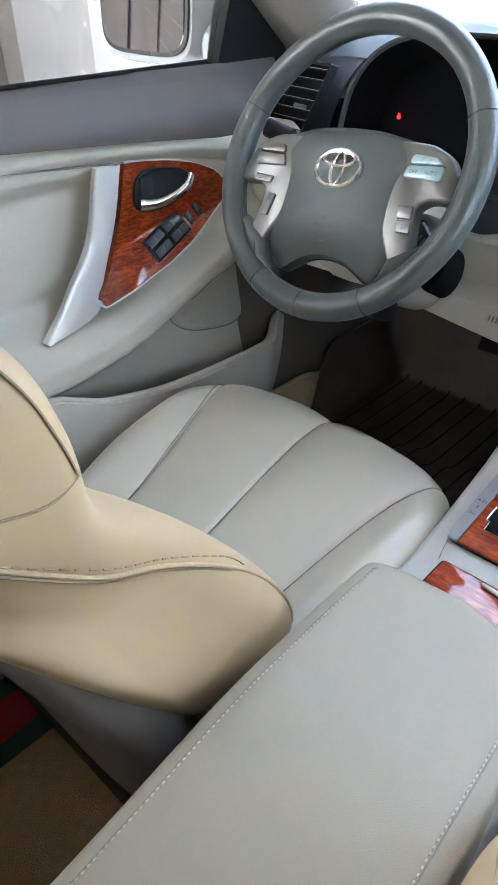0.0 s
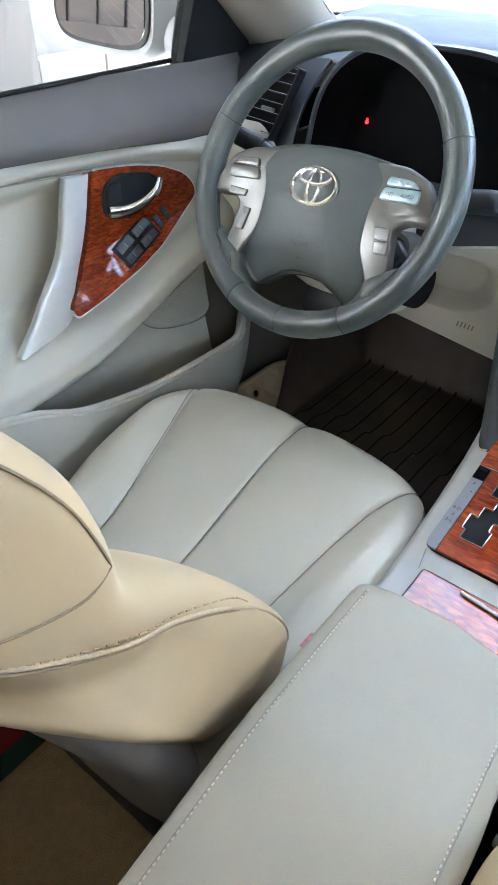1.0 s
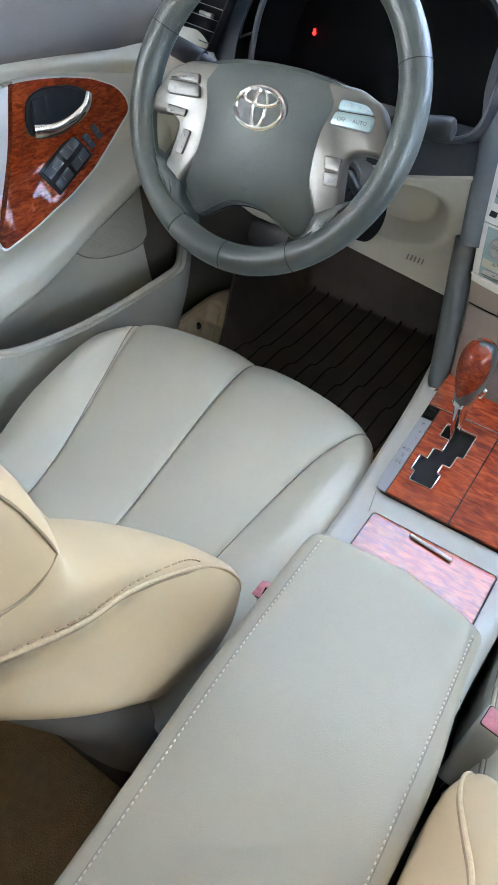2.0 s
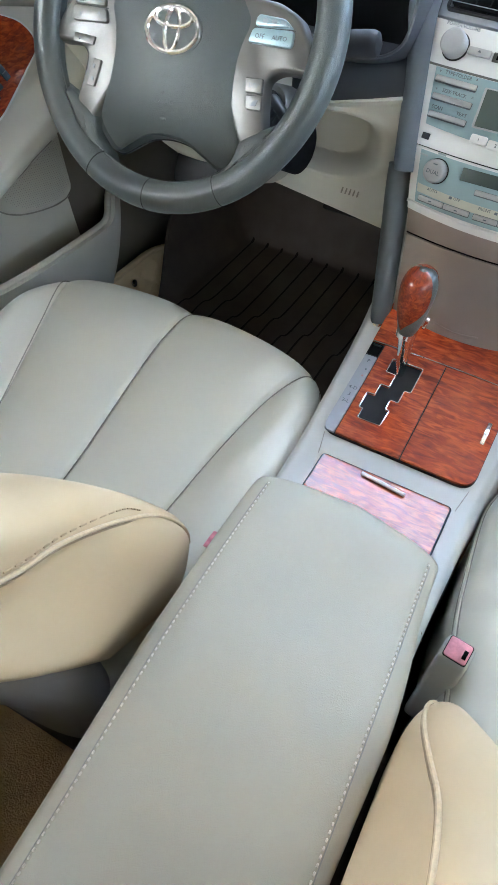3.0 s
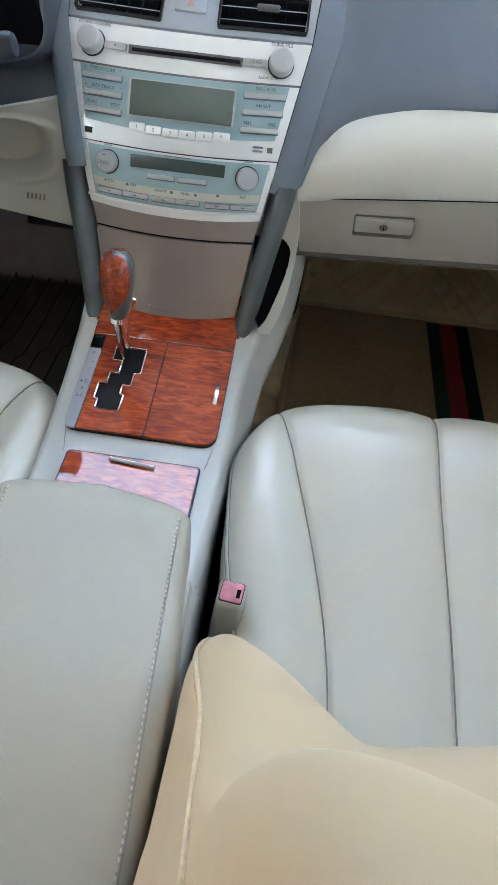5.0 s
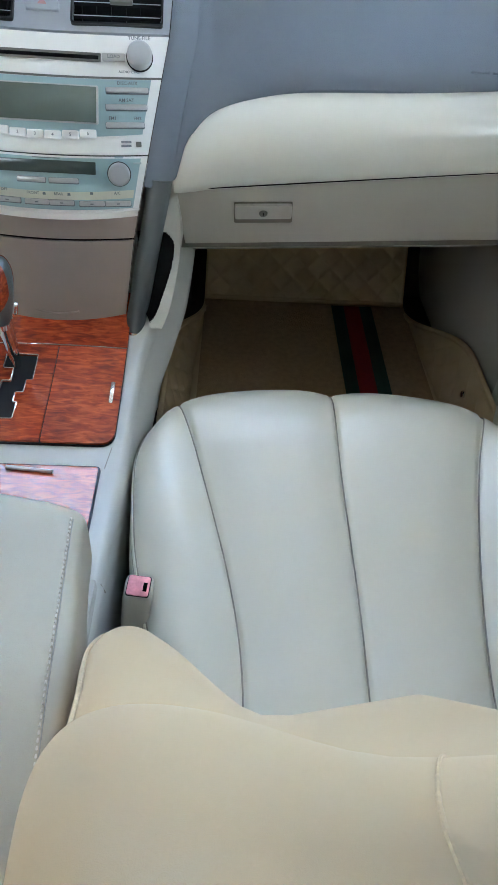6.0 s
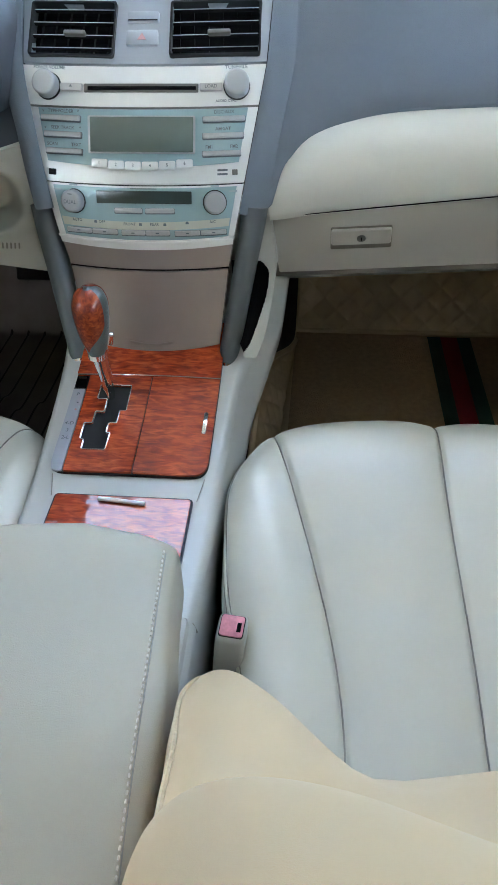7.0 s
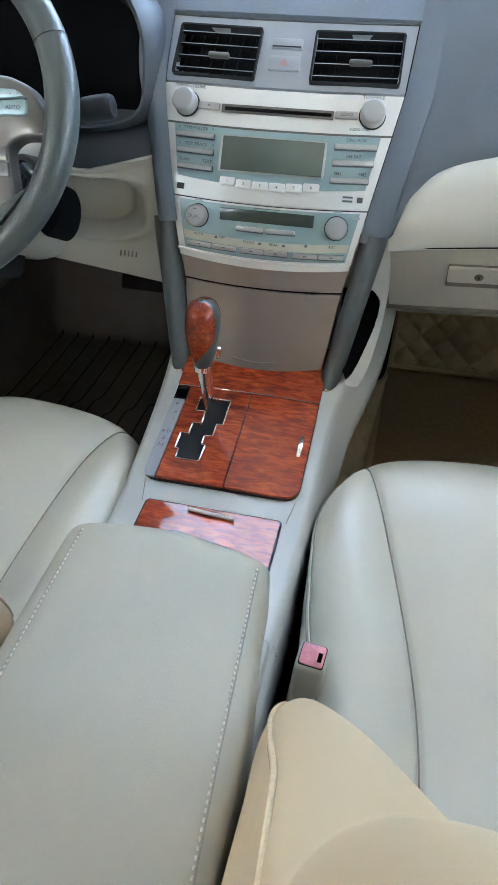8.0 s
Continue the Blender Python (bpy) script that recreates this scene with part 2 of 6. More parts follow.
M_DASH = material("slate_grey_dash_vinyl", (0.146, 0.167, 0.190), 0.6, vary=0.08, grain=0.6, grain_scale=480, kind="leather", depth=0.0008, spec=0.15)
M_DOORTOP = material("dark_grey_door_vinyl", (0.118, 0.108, 0.098), 0.62, vary=0.06, grain=0.6, grain_scale=420, kind="leather")
M_PILLAR = material("grey_side_trim", (0.078, 0.086, 0.086), 0.42, vary=0.06, grain=0.4, grain_scale=600, kind="leather")
M_WHEEL = material("grey_wheel_leather", (0.066, 0.078, 0.074), 0.31, vary=0.08, grain=0.4, grain_scale=520, kind="leather")
M_AIRBAG = material("grey_airbag_vinyl", (0.070, 0.083, 0.079), 0.45, vary=0.06, grain=0.5, grain_scale=480, kind="leather")
M_SILVER = material("satin_silver_plastic", (0.72, 0.72, 0.70), 0.34, metal=0.25, vary=0.03, scale=30, grain=0.05, grain_scale=1500)
M_SPOKE = material("champagne_silver_plastic", (0.135, 0.130, 0.118), 0.36, metal=0.4, vary=0.03, scale=30)
M_VENT = material("blue_grey_satin_plastic", (0.35, 0.37, 0.40), 0.4, metal=0.2, vary=0.03, scale=30, grain=0.1, grain_scale=1200)
M_BRONZE = material("warm_grey_satin_plastic", (0.31, 0.262, 0.24), 0.36, metal=0.6, vary=0.04, scale=20, grain=0.08, grain_scale=1200)
M_AQUA = material("pale_aqua_panel", (0.29, 0.40, 0.42), 0.32, metal=0.15, vary=0.03, scale=40)
M_KNOB = material("satin_knob_plastic", (0.36, 0.36, 0.355), 0.42, metal=0.25, vary=0.03, scale=60)
M_BUTTON = material("silver_button", (0.44, 0.44, 0.435), 0.32, metal=0.55, vary=0.04, scale=60)
M_CHROME = material("chrome", (0.80, 0.80, 0.80), 0.08, metal=1.0, vary=0.03, scale=60)
M_BLACK = material("black_plastic", (0.012, 0.012, 0.013), 0.45, vary=0.2, scale=40, grain=0.15, grain_scale=900, spec=0.3)
# Near-black for slats and gaps; recesses and footwells hold their shade in it.
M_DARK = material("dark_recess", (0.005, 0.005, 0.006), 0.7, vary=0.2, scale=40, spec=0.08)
M_CLUSTER = material("smoked_gauge_glass", (0.004, 0.004, 0.005), 0.9, vary=0.1, scale=30, spec=0.1)
M_LCDDARK = material("dark_grey_display", (0.045, 0.060, 0.055), 0.25, vary=0.04, scale=20)
M_ROCKER = material("grey_rocker_plastic", (0.075, 0.085, 0.095), 0.22, vary=0.1, scale=60)
M_LCD = material("grey_green_display", (0.10, 0.125, 0.105), 0.18, vary=0.04, scale=20, coat=0.3)
M_SWITCH = material("dark_switch_plastic", (0.020, 0.022, 0.025), 0.5, vary=0.15, scale=60, spec=0.35)
M_INK = material("grey_print", (0.12, 0.135, 0.15), 0.5, vary=0.05, scale=100)
M_INKPALE = material("pale_print", (0.34, 0.40, 0.42), 0.5, vary=0.05, scale=100)
M_RED = glow_material("red_warning_light", (1.0, 0.01, 0.01), 0.12)
M_REDPRINT = material("faded_red_print", (0.45, 0.24, 0.23), 0.5)
M_PINK = material("worn_red_button", (0.74, 0.29, 0.34), 0.25, vary=0.2, scale=120, coat=0.4)
M_WOOD = wood_material("burl_wood", (18, 75, 75), (0, 0, 0.12), 1.12)
M_DOORWOOD = wood_material("door_burl_wood", (90, 28, 90), (0.5, 0, 0), 0.72)
M_CARPET = material("brown_carpet", (0.050, 0.034, 0.022), 0.95, vary=0.2, scale=60, grain=1.0, grain_scale=700, depth=0.003)
M_MATBLACK = material("dark_brown_rubber_mat", (0.105, 0.080, 0.062), 0.5, vary=0.15, scale=25, grain=0.3, grain_scale=600)
M_MATTAN = material("beige_mat_cover", (0.60, 0.455, 0.28), 0.6, vary=0.08, scale=20, grain=0.4, grain_scale=700, kind="leather")
M_RIB = material("dark_rubber_rib", (0.026, 0.021, 0.017), 0.7, vary=0.15, scale=40, spec=0.2)
M_COIL = material("brown_coil_mat", (0.40, 0.275, 0.155), 0.9, vary=0.12, scale=90, grain=0.6, grain_scale=420, depth=0.0025)
# Beige darkened in its colour for shade: driver's kick panel, latch recess, dash underside.
M_BEIGESHADE = material("shaded_beige_plastic", (0.145, 0.126, 0.100), 0.6, vary=0.06, grain=0.3, grain_scale=900)
M_SILL = material("dark_slate_vinyl", (0.040, 0.046, 0.056), 0.5, vary=0.08, grain=0.4, grain_scale=400, kind="leather")
M_COVER = material("dark_corner_plastic", (0.012, 0.012, 0.012), 0.65, vary=0.08, grain=0.3, grain_scale=700, spec=0.2)
M_GREEN = material("dark_green_band", (0.012, 0.05, 0.032), 0.8, vary=0.15, scale=200, grain=0.6, grain_scale=900)
M_CRIMSON = material("dark_red_band", (0.20, 0.012, 0.014), 0.8, vary=0.15, scale=200, grain=0.6, grain_scale=900)
M_GLASS = glass_material()
M_MIRROR = material("mirror_glass", (0.85, 0.86, 0.88), 0.015, metal=1.0, vary=0.0)
M_PAINT = material("silver_car_paint", (0.27, 0.28, 0.29), 0.3, metal=0.25, vary=0.02, coat=0.8)
M_PILLARCLOTH = material("taupe_pillar_cloth", (0.34, 0.305, 0.25), 0.9, vary=0.05, grain=0.4, grain_scale=900)
M_ROOF = material("beige_headliner", (0.55, 0.51, 0.44), 0.9, vary=0.04, grain=0.4, grain_scale=900)

# height profiles of the centre stack's face and the console's top
STACK_Y = curve1([0.33, 0.438, 0.50, 0.575, 0.65, 0.70, 0.745], [0.880, 0.912, 0.922, 0.953, 1.0, 1.048, 1.095])
CON_Z = curve1([0.0, 0.50, 0.64, 0.70, 0.84, 0.95, 1.15], [0.285, 0.288, 0.290, 0.298, 0.328, 0.37, 0.46])



def stack_half(z):
    """Half the width of the centre stack at a height."""
    if z < 0.438:
        return 0.100 + 0.13 * (z - 0.438)
    return 0.100 + 0.043 * (z - 0.438) / 0.212 if z < 0.65 else 0.143 + 0.07 * (z - 0.65)


M_CONCRETE = material("pale_concrete", (0.085, 0.078, 0.069), 0.9, vary=0.12, scale=1.5, grain=0.5, grain_scale=60, depth=0.004)
M_RENDER = material("pale_rendered_wall", (0.14, 0.132, 0.118), 0.9, vary=0.06, scale=1.0, grain=0.4, grain_scale=40, depth=0.004)
M_GROUND = material("pale_dusty_paving", (0.26, 0.25, 0.23), 0.9, vary=0.15, scale=0.8, grain=0.5, grain_scale=30, depth=0.004)
M_POST = material("weathered_brown_grey_post", (0.055, 0.046, 0.038), 0.9, vary=0.25, scale=4, grain=0.5, grain_scale=60, depth=0.004)
M_PLANK = material("brown_timber", (0.032, 0.022, 0.017), 0.7, vary=0.3, scale=3, grain=0.4, grain_scale=40, depth=0.003)


# ---- outside ----
def slab(x0, x1, y0, y1, z0, z1, r=0.0):
    return moved(box(x1 - x0, y1 - y0, z1 - z0, r), Matrix.Translation(((x0 + x1) / 2, (y0 + y1) / 2, (z0 + z1) / 2)))


GROUND = -0.32
solid("ground", grid(lambda u, v: (-60 + 120 * u, -60 + 120 * v, GROUND), 4, 4), M_GROUND, "pale dusty paved ground round the car", "ground", kind="structure")
solid("wall_west", slab(-3.6, -3.4, -1.5, 9.0, GROUND, 3.2), M_RENDER, "white rendered yard wall beside the car", "wall", kind="structure")
solid("wall_column", slab(-3.30, -3.05, 1.965, 2.37, GROUND, 2.45, 0.01), M_CONCRETE, "pale bare concrete column in front of the yard wall", "column")
solid("wall_post", slab(-3.40, -3.20, 1.60, 2.02, GROUND, 2.45, 0.01), M_POST, "weathered brown-grey post beside the concrete column", "post")
plinth = solid("wall_plinth", slab(-3.40, -3.30, 2.55, 7.0, GROUND, 0.235, 0.006), M_RENDER, "pale plinth along the yard wall", "plinth", kind="structure")
for y in (3.0, 4.3, 5.6):
    part("joint", slab(-3.302, -3.296, y, y + 0.012, GROUND, 0.23), M_POST, plinth)
gate_w = thing("timber_gate", "dark brown timber gate of upright planks in the yard wall", "gate", (-3.38, -0.6, GROUND))
for k in range(14):
    part("plank", moved(box(0.035, 0.155, 2.3, 0.006, 1), pose(-3.37 + 0.006 * (k % 2), -1.45 + 0.165 * k, GROUND + 1.17)), M_PLANK, gate_w)
part("rail", slab(-3.36, -3.32, -1.5, 0.75, 0.55, 0.65), M_PLANK, gate_w)
solid("wall_south", slab(-5.6, 1.5, -6.3, -6.2, GROUND, 1.9), M_PLANK, "brown timber yard fence behind the car", "wall", kind="structure")

solid("wall_north", slab(-3.4, 7.0, 7.0, 7.2, GROUND, 2.3), M_RENDER, "pale rendered yard wall ahead of the car", "wall", kind="structure")
# Unseen slab overhead, added to cut skylight and darken the console wood's reflections.
solid("shade_slab", slab(-3.3, 4.2, -3.0, 1.98, 2.45, 2.55), M_RENDER, "unseen pale slab added overhead to shade the car", "canopy", kind="structure")

# ---- car shell ----
BELT = 0.722


def shell_side(s):
    """The body side behind the front door and the sill below it."""
    return join([slab(min(s * 0.74, s * 0.60), max(s * 0.74, s * 0.60), -1.2, -0.62 if s < 0 else 0.0, BELT, 1.06), slab(min(s * 0.80, s * 0.735), max(s * 0.80, s * 0.735), -1.2, 0.02, -0.15, BELT),
                 slab(min(s * 0.80, s * 0.74), max(s * 0.80, s * 0.74), 0.02, 1.7, -0.15, 0.03)])


solid("wall_left", shell_side(-1), M_BEIGE, "beige trimmed rear body side of the car", "car side", kind="structure")
solid("wall_right", shell_side(1), M_BEIGE, "beige trimmed rear body side of the car", "car side", kind="structure")
solid("wall_rear", slab(-0.80, 0.80, -1.25, -1.2, -0.15, 1.06), M_BEIGE, "beige rear bulkhead of the car", "car rear", kind="structure")


def roof_point(u, v):
    x = -0.60 + 1.2 * u
    y = -1.2 + 1.72 * v
    return (x, y, 1.13 - 0.05 * (2 * u - 1) ** 2 - 0.07 * (2 * v - 1) ** 2)


solid("ceiling", thicken(grid(roof_point, 16, 16), 0.03), M_ROOF, "beige fabric headliner of the car roof", "headliner", kind="structure")


def floor_point(u, v):
    x = -0.78 + 1.56 * u
    y = -1.2 + 2.85 * v
    z = -0.03 + 0.4 * smooth(1.56, 1.75, y) + 0.16 * smooth(0.125, 0.09, abs(x))
    return (x, y, z)


solid("floor", thicken(grid(floor_point, 60, 60), 0.02), M_CARPET, "brown carpeted car floor with a centre tunnel", "floor", kind="structure")
# Footwell shade is put into the black; the upper slab blocks light from the windscreen.
solid("firewall", join([slab(-0.80, 0.80, 1.64, 1.68, -0.1, 0.70), slab(-0.80, 0.80, 1.47, 1.68, 0.70, 0.735)]), M_DARK, "bulkhead behind the dashboard, black with footwell shade in its colour", "bulkhead", kind="structure")

# Black slabs added at both sides to stop light reaching the footwells.
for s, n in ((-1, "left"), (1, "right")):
    solid("footwell_block_" + n, slab(min(s * 0.80, s * 0.755), max(s * 0.80, s * 0.755), 1.075, 1.64, -0.1, 0.70), M_DARK, "unseen black side added to keep light out of the footwell", "body side", kind="structure")

# windscreen glass and pillars
def screen_point(u, v):
    x = (-0.72 + 1.44 * u) * (1 - 0.17 * v)
    y = 1.50 - 0.98 * v - 0.10 * (2 * u - 1) ** 2
    return (x, y, 0.745 + 0.335 * v)


ws = solid("windscreen", thicken(grid(screen_point, 16, 12), 0.004), M_GLASS, "clear curved front windscreen glass", "windscreen", kind="structure")
ws.visible_shadow = False


def pillar(s):
    pts = spline([(s * 0.728, 1.32, 0.68), (s * 0.704, 1.16, 0.760), (s * 0.656, 0.95, 0.895), (s * 0.610, 0.70, 1.02), (s * 0.585, 0.48, 1.09)], 8)
    return tube(pts, 0.090, 20, flat=0.6, up=(0.25 * s, 0.45, 0.86))


solid("pillar_left", pillar(-1), M_PILLARCLOTH, "beige trimmed front roof pillar beside the windscreen", "roof pillar", kind="structure")
solid("pillar_right", pillar(1), M_PILLARCLOTH, "beige trimmed front roof pillar beside the windscreen", "roof pillar", kind="structure")
for s, n in ((-1, "left"), (1, "right")):
    rim_line = spline([(s * 0.655, 1.30, 0.715), (s * 0.628, 1.19, 0.780), (s * 0.608, 1.07, 0.844), (s * 0.580, 0.95, 0.920), (s * 0.53, 0.70, 1.050)], 8)
    solid("windscreen_seal_" + n, tube(rim_line, 0.005, 8), M_BLACK, "black rubber seal along the windscreen edge", "seal", kind="structure")
for s, n in ((-1, "left"), (1, "right")):
    solid("door_pillar_" + n, tube(spline([(s * 0.76, -0.03, 0.0), (s * 0.75, -0.03, 0.7), (s * 0.68, -0.08, 0.95), (s * 0.58, -0.1, 1.08)], 6), 0.05, 10), M_BEIGE,
          "beige trimmed centre pillar of the car", "door pillar", kind="structure")
solid("roof_rail_left", tube([(-0.585, 0.5, 1.085), (-0.60, -0.3, 1.10), (-0.58, -1.2, 1.03)], 0.035, 8), M_ROOF, "beige roof edge above the side windows", "roof rail", kind="structure")
solid("roof_rail_right", tube([(0.585, 0.5, 1.085), (0.60, -0.3, 1.10), (0.58, -1.2, 1.03)], 0.035, 8), M_ROOF, "beige roof edge above the side windows", "roof rail", kind="structure")


# ---- dashboard ----
dash = thing("dashboard", "slate grey and beige moulded car dashboard", "dashboard", (0, 1.1, 0.4))


PAD_EDGE = curve1([0.144, 0.1465, 0.1490, 0.160, 0.174, 0.207, 0.244, 0.293, 0.394, 0.75], [0.496, 0.503, 0.531, 0.548, 0.560, 0.584, 0.598, 0.606, 0.611, 0.626])


def pad_edge(x):
    """The height of the lower edge of the grey pad over the passenger's side."""
    return PAD_EDGE(x)


def pad_point(u, v):
    x = 0.144 + 0.60 * u ** 1.4
    xe = max(0.144, 0.1135 + 0.6305 * u ** 1.4)
    e = pad_edge(xe)
    prof = curve1([0, 0.05, 0.10, 0.30, 0.5, 0.65, 1.0], [1.012, 0.982, 0.974, 1.020, 1.075, 1.14, 1.52])
    far = smooth(0.146, 0.20, xe)
    zz = [e + 0.008 - 0.048 * far, e + 0.012 - 0.016 * far, e + 0.020 - 0.008 * far, e + (0.755 - e) * 0.45, e + (0.755 - e) * 0.84, 0.757, 0.748]
    hgt = curve1([0, 0.05, 0.10, 0.30, 0.5, 0.65, 1.0], zz)
    near = smooth(0.21, 0.146, x)
    if v < 0.05:
        near *= v / 0.05 + (1 - v / 0.05) * smooth(0.17, 0.148, x)
    z = hgt(v)
    y = prof(v) + 0.02 * smooth(0.40, 0.75, x) * (1 - v)
    if v < 0.6:
        y += (STACK_Y(z) + 0.003 - y) * near * smooth(0.6, 0.5, v)
    side = stack_half(z) + 0.0015
    return (side + (0.744 - side) * u ** 1.4, y, z)


part("upper_pad", thicken(grid(pad_point, 110, 60), -0.006), M_DASH, dash, "slate grey grained vinyl airbag pad")


def seam_z(x):
    return 0.488 + 0.11 * (x - 0.15)


KNEE = curve1([0, 0.12, 0.32, 0.58, 0.85, 1.0], [0.006, 0.032, 0.050, 0.054, 0.044, 0.030])


def knee_point(u, v):
    x = 0.1495 + 0.52 * u ** 1.5
    e, s = pad_edge(x) + 0.004, seam_z(x)
    end = smooth(0.0, 0.055, x - 0.148)
    y = 0.996 - KNEE(v) * (0.35 + 0.65 * end) - 0.010 * (1 - end) - 0.02 * (1 - end) * v
    return (x, y, e + (s - e) * v)


part("padded_panel", thicken(grid(knee_point, 90, 30), -0.006), M_IVORY, dash, "beige soft padded dash panel")


def glove_point(u, v):
    s0 = lambda x: seam_z(x) - 0.003
    x = 0.150 + 0.495 * u + 0.013 * v * (1 - u) - 0.020 * v * v * u
    x += (0.010 * (1 - u) - 0.018 * u) * smooth(0.80, 1.0, v) * smooth(0.16, 0.0, min(u, 1 - u))
    z0, z1 = s0(x), 0.373 + 0.065 * (x - 0.16)
    y = 0.964 + 0.040 * v ** 1.2 + 0.012 * smooth(0.88, 1.0, v)
    return (x, y, z0 + (z1 - z0) * v)


glove = part("glove_box_door", thicken(grid(glove_point, 30, 16), -0.012), M_GLOVE, dash, "beige plastic glove box door")
part("seam", tube([(0.150 + 0.50 * k / 30, 0.9590, seam_z(0.150 + 0.50 * k / 30) - 0.0012) for k in range(31)], 0.0014, 6), M_DARK, dash)
m_latch = frame_of((0.266, 0.9735, 0.458), (1, 0, 0.06), (0, -0.38, 1))
part("latch_recess", prism(rounded([(-0.0393, -0.0210), (0.0393, -0.0210), (0.0387, 0.0152), (-0.0387, 0.0152)], 0.003), 0.0026, 0.0006), M_BEIGESHADE, glove, m=m_latch @ pose(0, 0, -0.001))
part("latch", prism(rounded([(-0.038, -0.0105), (0.038, -0.0105), (0.038, 0.0145), (-0.038, 0.0145)], 0.003), 0.006, 0.002), M_GLOVE, glove, "beige latch with a key lock", m=m_latch)
part("key_lock", disc(0.0058, 0.0070, 0.001), M_SPOKE, glove, "round metal lock", m=m_latch @ pose(0, 0.001, 0))
part("key_slot", box(0.0012, 0.0055, 0.0006), M_DARK, glove, m=m_latch @ pose(0, 0.001, 0.0074))


def under_point(u, v):
    return (0.15 + 0.58 * u, 0.985 + 0.35 * v, 0.392 + 0.065 * (0.58 * u) + 0.02 * v)


part("under_panel", grid(under_point, 6, 4), M_BEIGESHADE, dash)


# the driver's side
def panel_top(x):
    """The height of the upper edge of the knee panel, which climbs towards the stack."""
    return 0.550 + 0.28 * max(0.0, x + 0.24)


def lower_point(u, v):
    x = -0.136 - 0.589 * u
    top, bot = panel_top(x) + 0.008 + 0.09 * smooth(0.50, 0.60, -x), 0.388 + 0.12 * min(0.30, -x - 0.137)
    y = 0.958 + 0.03 * v - 0.016 * smooth(0.10, 0.0, v) + 0.04 * smooth(0.05, 0.0, v)
    qx, qv = (-x - 0.365) / 0.196, (v - 0.40) / 0.30
    d = (abs(qx) ** 3.2 + abs(qv) ** 3.2) ** (1 / 3.2)
    y += 0.045 * smooth(1.0, 0.80, d) - 0.003 * math.exp(-((d - 1.03) / 0.05) ** 2)
    return (x, y, top + (bot - top) * v)


lower = part("lower_panel", thicken(grid(lower_point, 220, 90), 0.006), M_IVORY, dash, "beige lower knee panel below the wheel")
for k in range(5):
    part("vent_slot", box(0.0020, 0.006, 0.009, 0.0006), M_SEAM, lower, m=pose(-0.2185 + 0.0058 * k, 0.9830, 0.4320, 0, 12, 0))

# cluster hood and gauges
CL = frame_of((-0.328, 0.975, 0.665), (1, 0, 0), (0, 0.30, 1))


def hood_ring(w, h, dz, up=0.0, n=64):
    out = []
    for k in range(n):
        a = 2 * math.pi * k / n
        c, s = math.cos(a), math.sin(a)
        x = w * math.copysign(abs(c) ** 0.62, c)
        y = (h * 1.05 if s > 0 else h * 0.62) * math.copysign(abs(s) ** (0.85 if s > 0 else 0.42), s) + up
        out.append(CL @ Vector((x, y, dz)))
    return out


part("cluster_well", loft([hood_ring(0.142, 0.090, -0.11), hood_ring(0.158, 0.102, -0.03), hood_ring(0.163, 0.105, -0.004)], cap=False), M_CLUSTER, dash, "black inner wall round the gauges")
part("cluster_hood", loft([hood_ring(0.163, 0.105, -0.004), hood_ring(0.1650, 0.107, 0.001), hood_ring(0.1685, 0.110, 0.002), hood_ring(0.1735, 0.113, -0.006), hood_ring(0.186, 0.119, -0.05),
                           hood_ring(0.196, 0.114, -0.15, -0.02), hood_ring(0.205, 0.09, -0.32, -0.09)], cap=False), M_SILL, dash, "slate grey hood over the gauges")
cluster = part("gauge_panel", loft([hood_ring(0.150, 0.096, -0.075), hood_ring(0.02, 0.01, -0.085)]), M_CLUSTER, dash, "unlit black gauge cluster behind dark glass")
part("warning_light", disc(0.0026, 0.002, 0.0005, 16), M_RED, cluster, "small red warning light", m=CL @ pose(-0.113, 0.016, -0.066))
part("warning_light", disc(0.0016, 0.002, 0.0005, 16), M_RED, cluster, "small red warning light", m=CL @ pose(-0.1135, 0.020, -0.066))


def top_point(u, v):
    """The top of the dash on the driver's side and the middle."""
    x = -0.74 + 0.89 * u
    y = 1.062 + 0.46 * v + 0.02 * smooth(0.155, 0.20, -x)
    drop = 0.040 if x > -0.16 else 0.03
    return (x, y, 0.754 - drop * (1 - min(1, v * 4)) ** 2 - 0.006 * v - 0.05 * smooth(0.58, 0.74, -x) * (1 - v))


part("top_pad", thicken(grid(top_point, 50, 30), -0.006), M_DASH, dash, "slate grey dash top below the windscreen")


def left_face_point(u, v):
    """The grey dash face between the door and the gauges."""
    x = -0.735 + 0.20 * u
    return (x, 0.985 + 0.02 * v + 0.10 * v ** 3 + 0.03 * (1 - u) ** 2, 0.600 + 0.140 * v)


part("side_face", thicken(grid(left_face_point, 12, 14), 0.006), M_SILL, dash)


def between_point(u, v):
    """The grey strip between the gauges and the centre stack."""
    z = 0.508 + 0.247 * v
    out = stack_half(z) + 0.018 + 0.020 * smooth(0.58, 0.70, z)
    y = STACK_Y(z) + 0.002 + 0.022 * (1 - u) ** 3 - 0.003 * math.sin(math.pi * u)
    return (-out + (out - stack_half(z) - 0.0015) * u, y, z)


part("side_face", thicken(grid(between_point, 14, 40), 0.012), M_DASH, dash)


def sill_point(u, v):
    """The dark face below the gauges."""
    x = -0.545 + 0.405 * u
    z0 = panel_top(x)
    return (x, 0.962 + 0.012 * v + 0.02 * v * v, z0 + (0.614 - z0) * v)


part("cluster_sill", thicken(grid(sill_point, 20, 8), 0.006), M_SILL, dash, "slate grey face below the gauges")


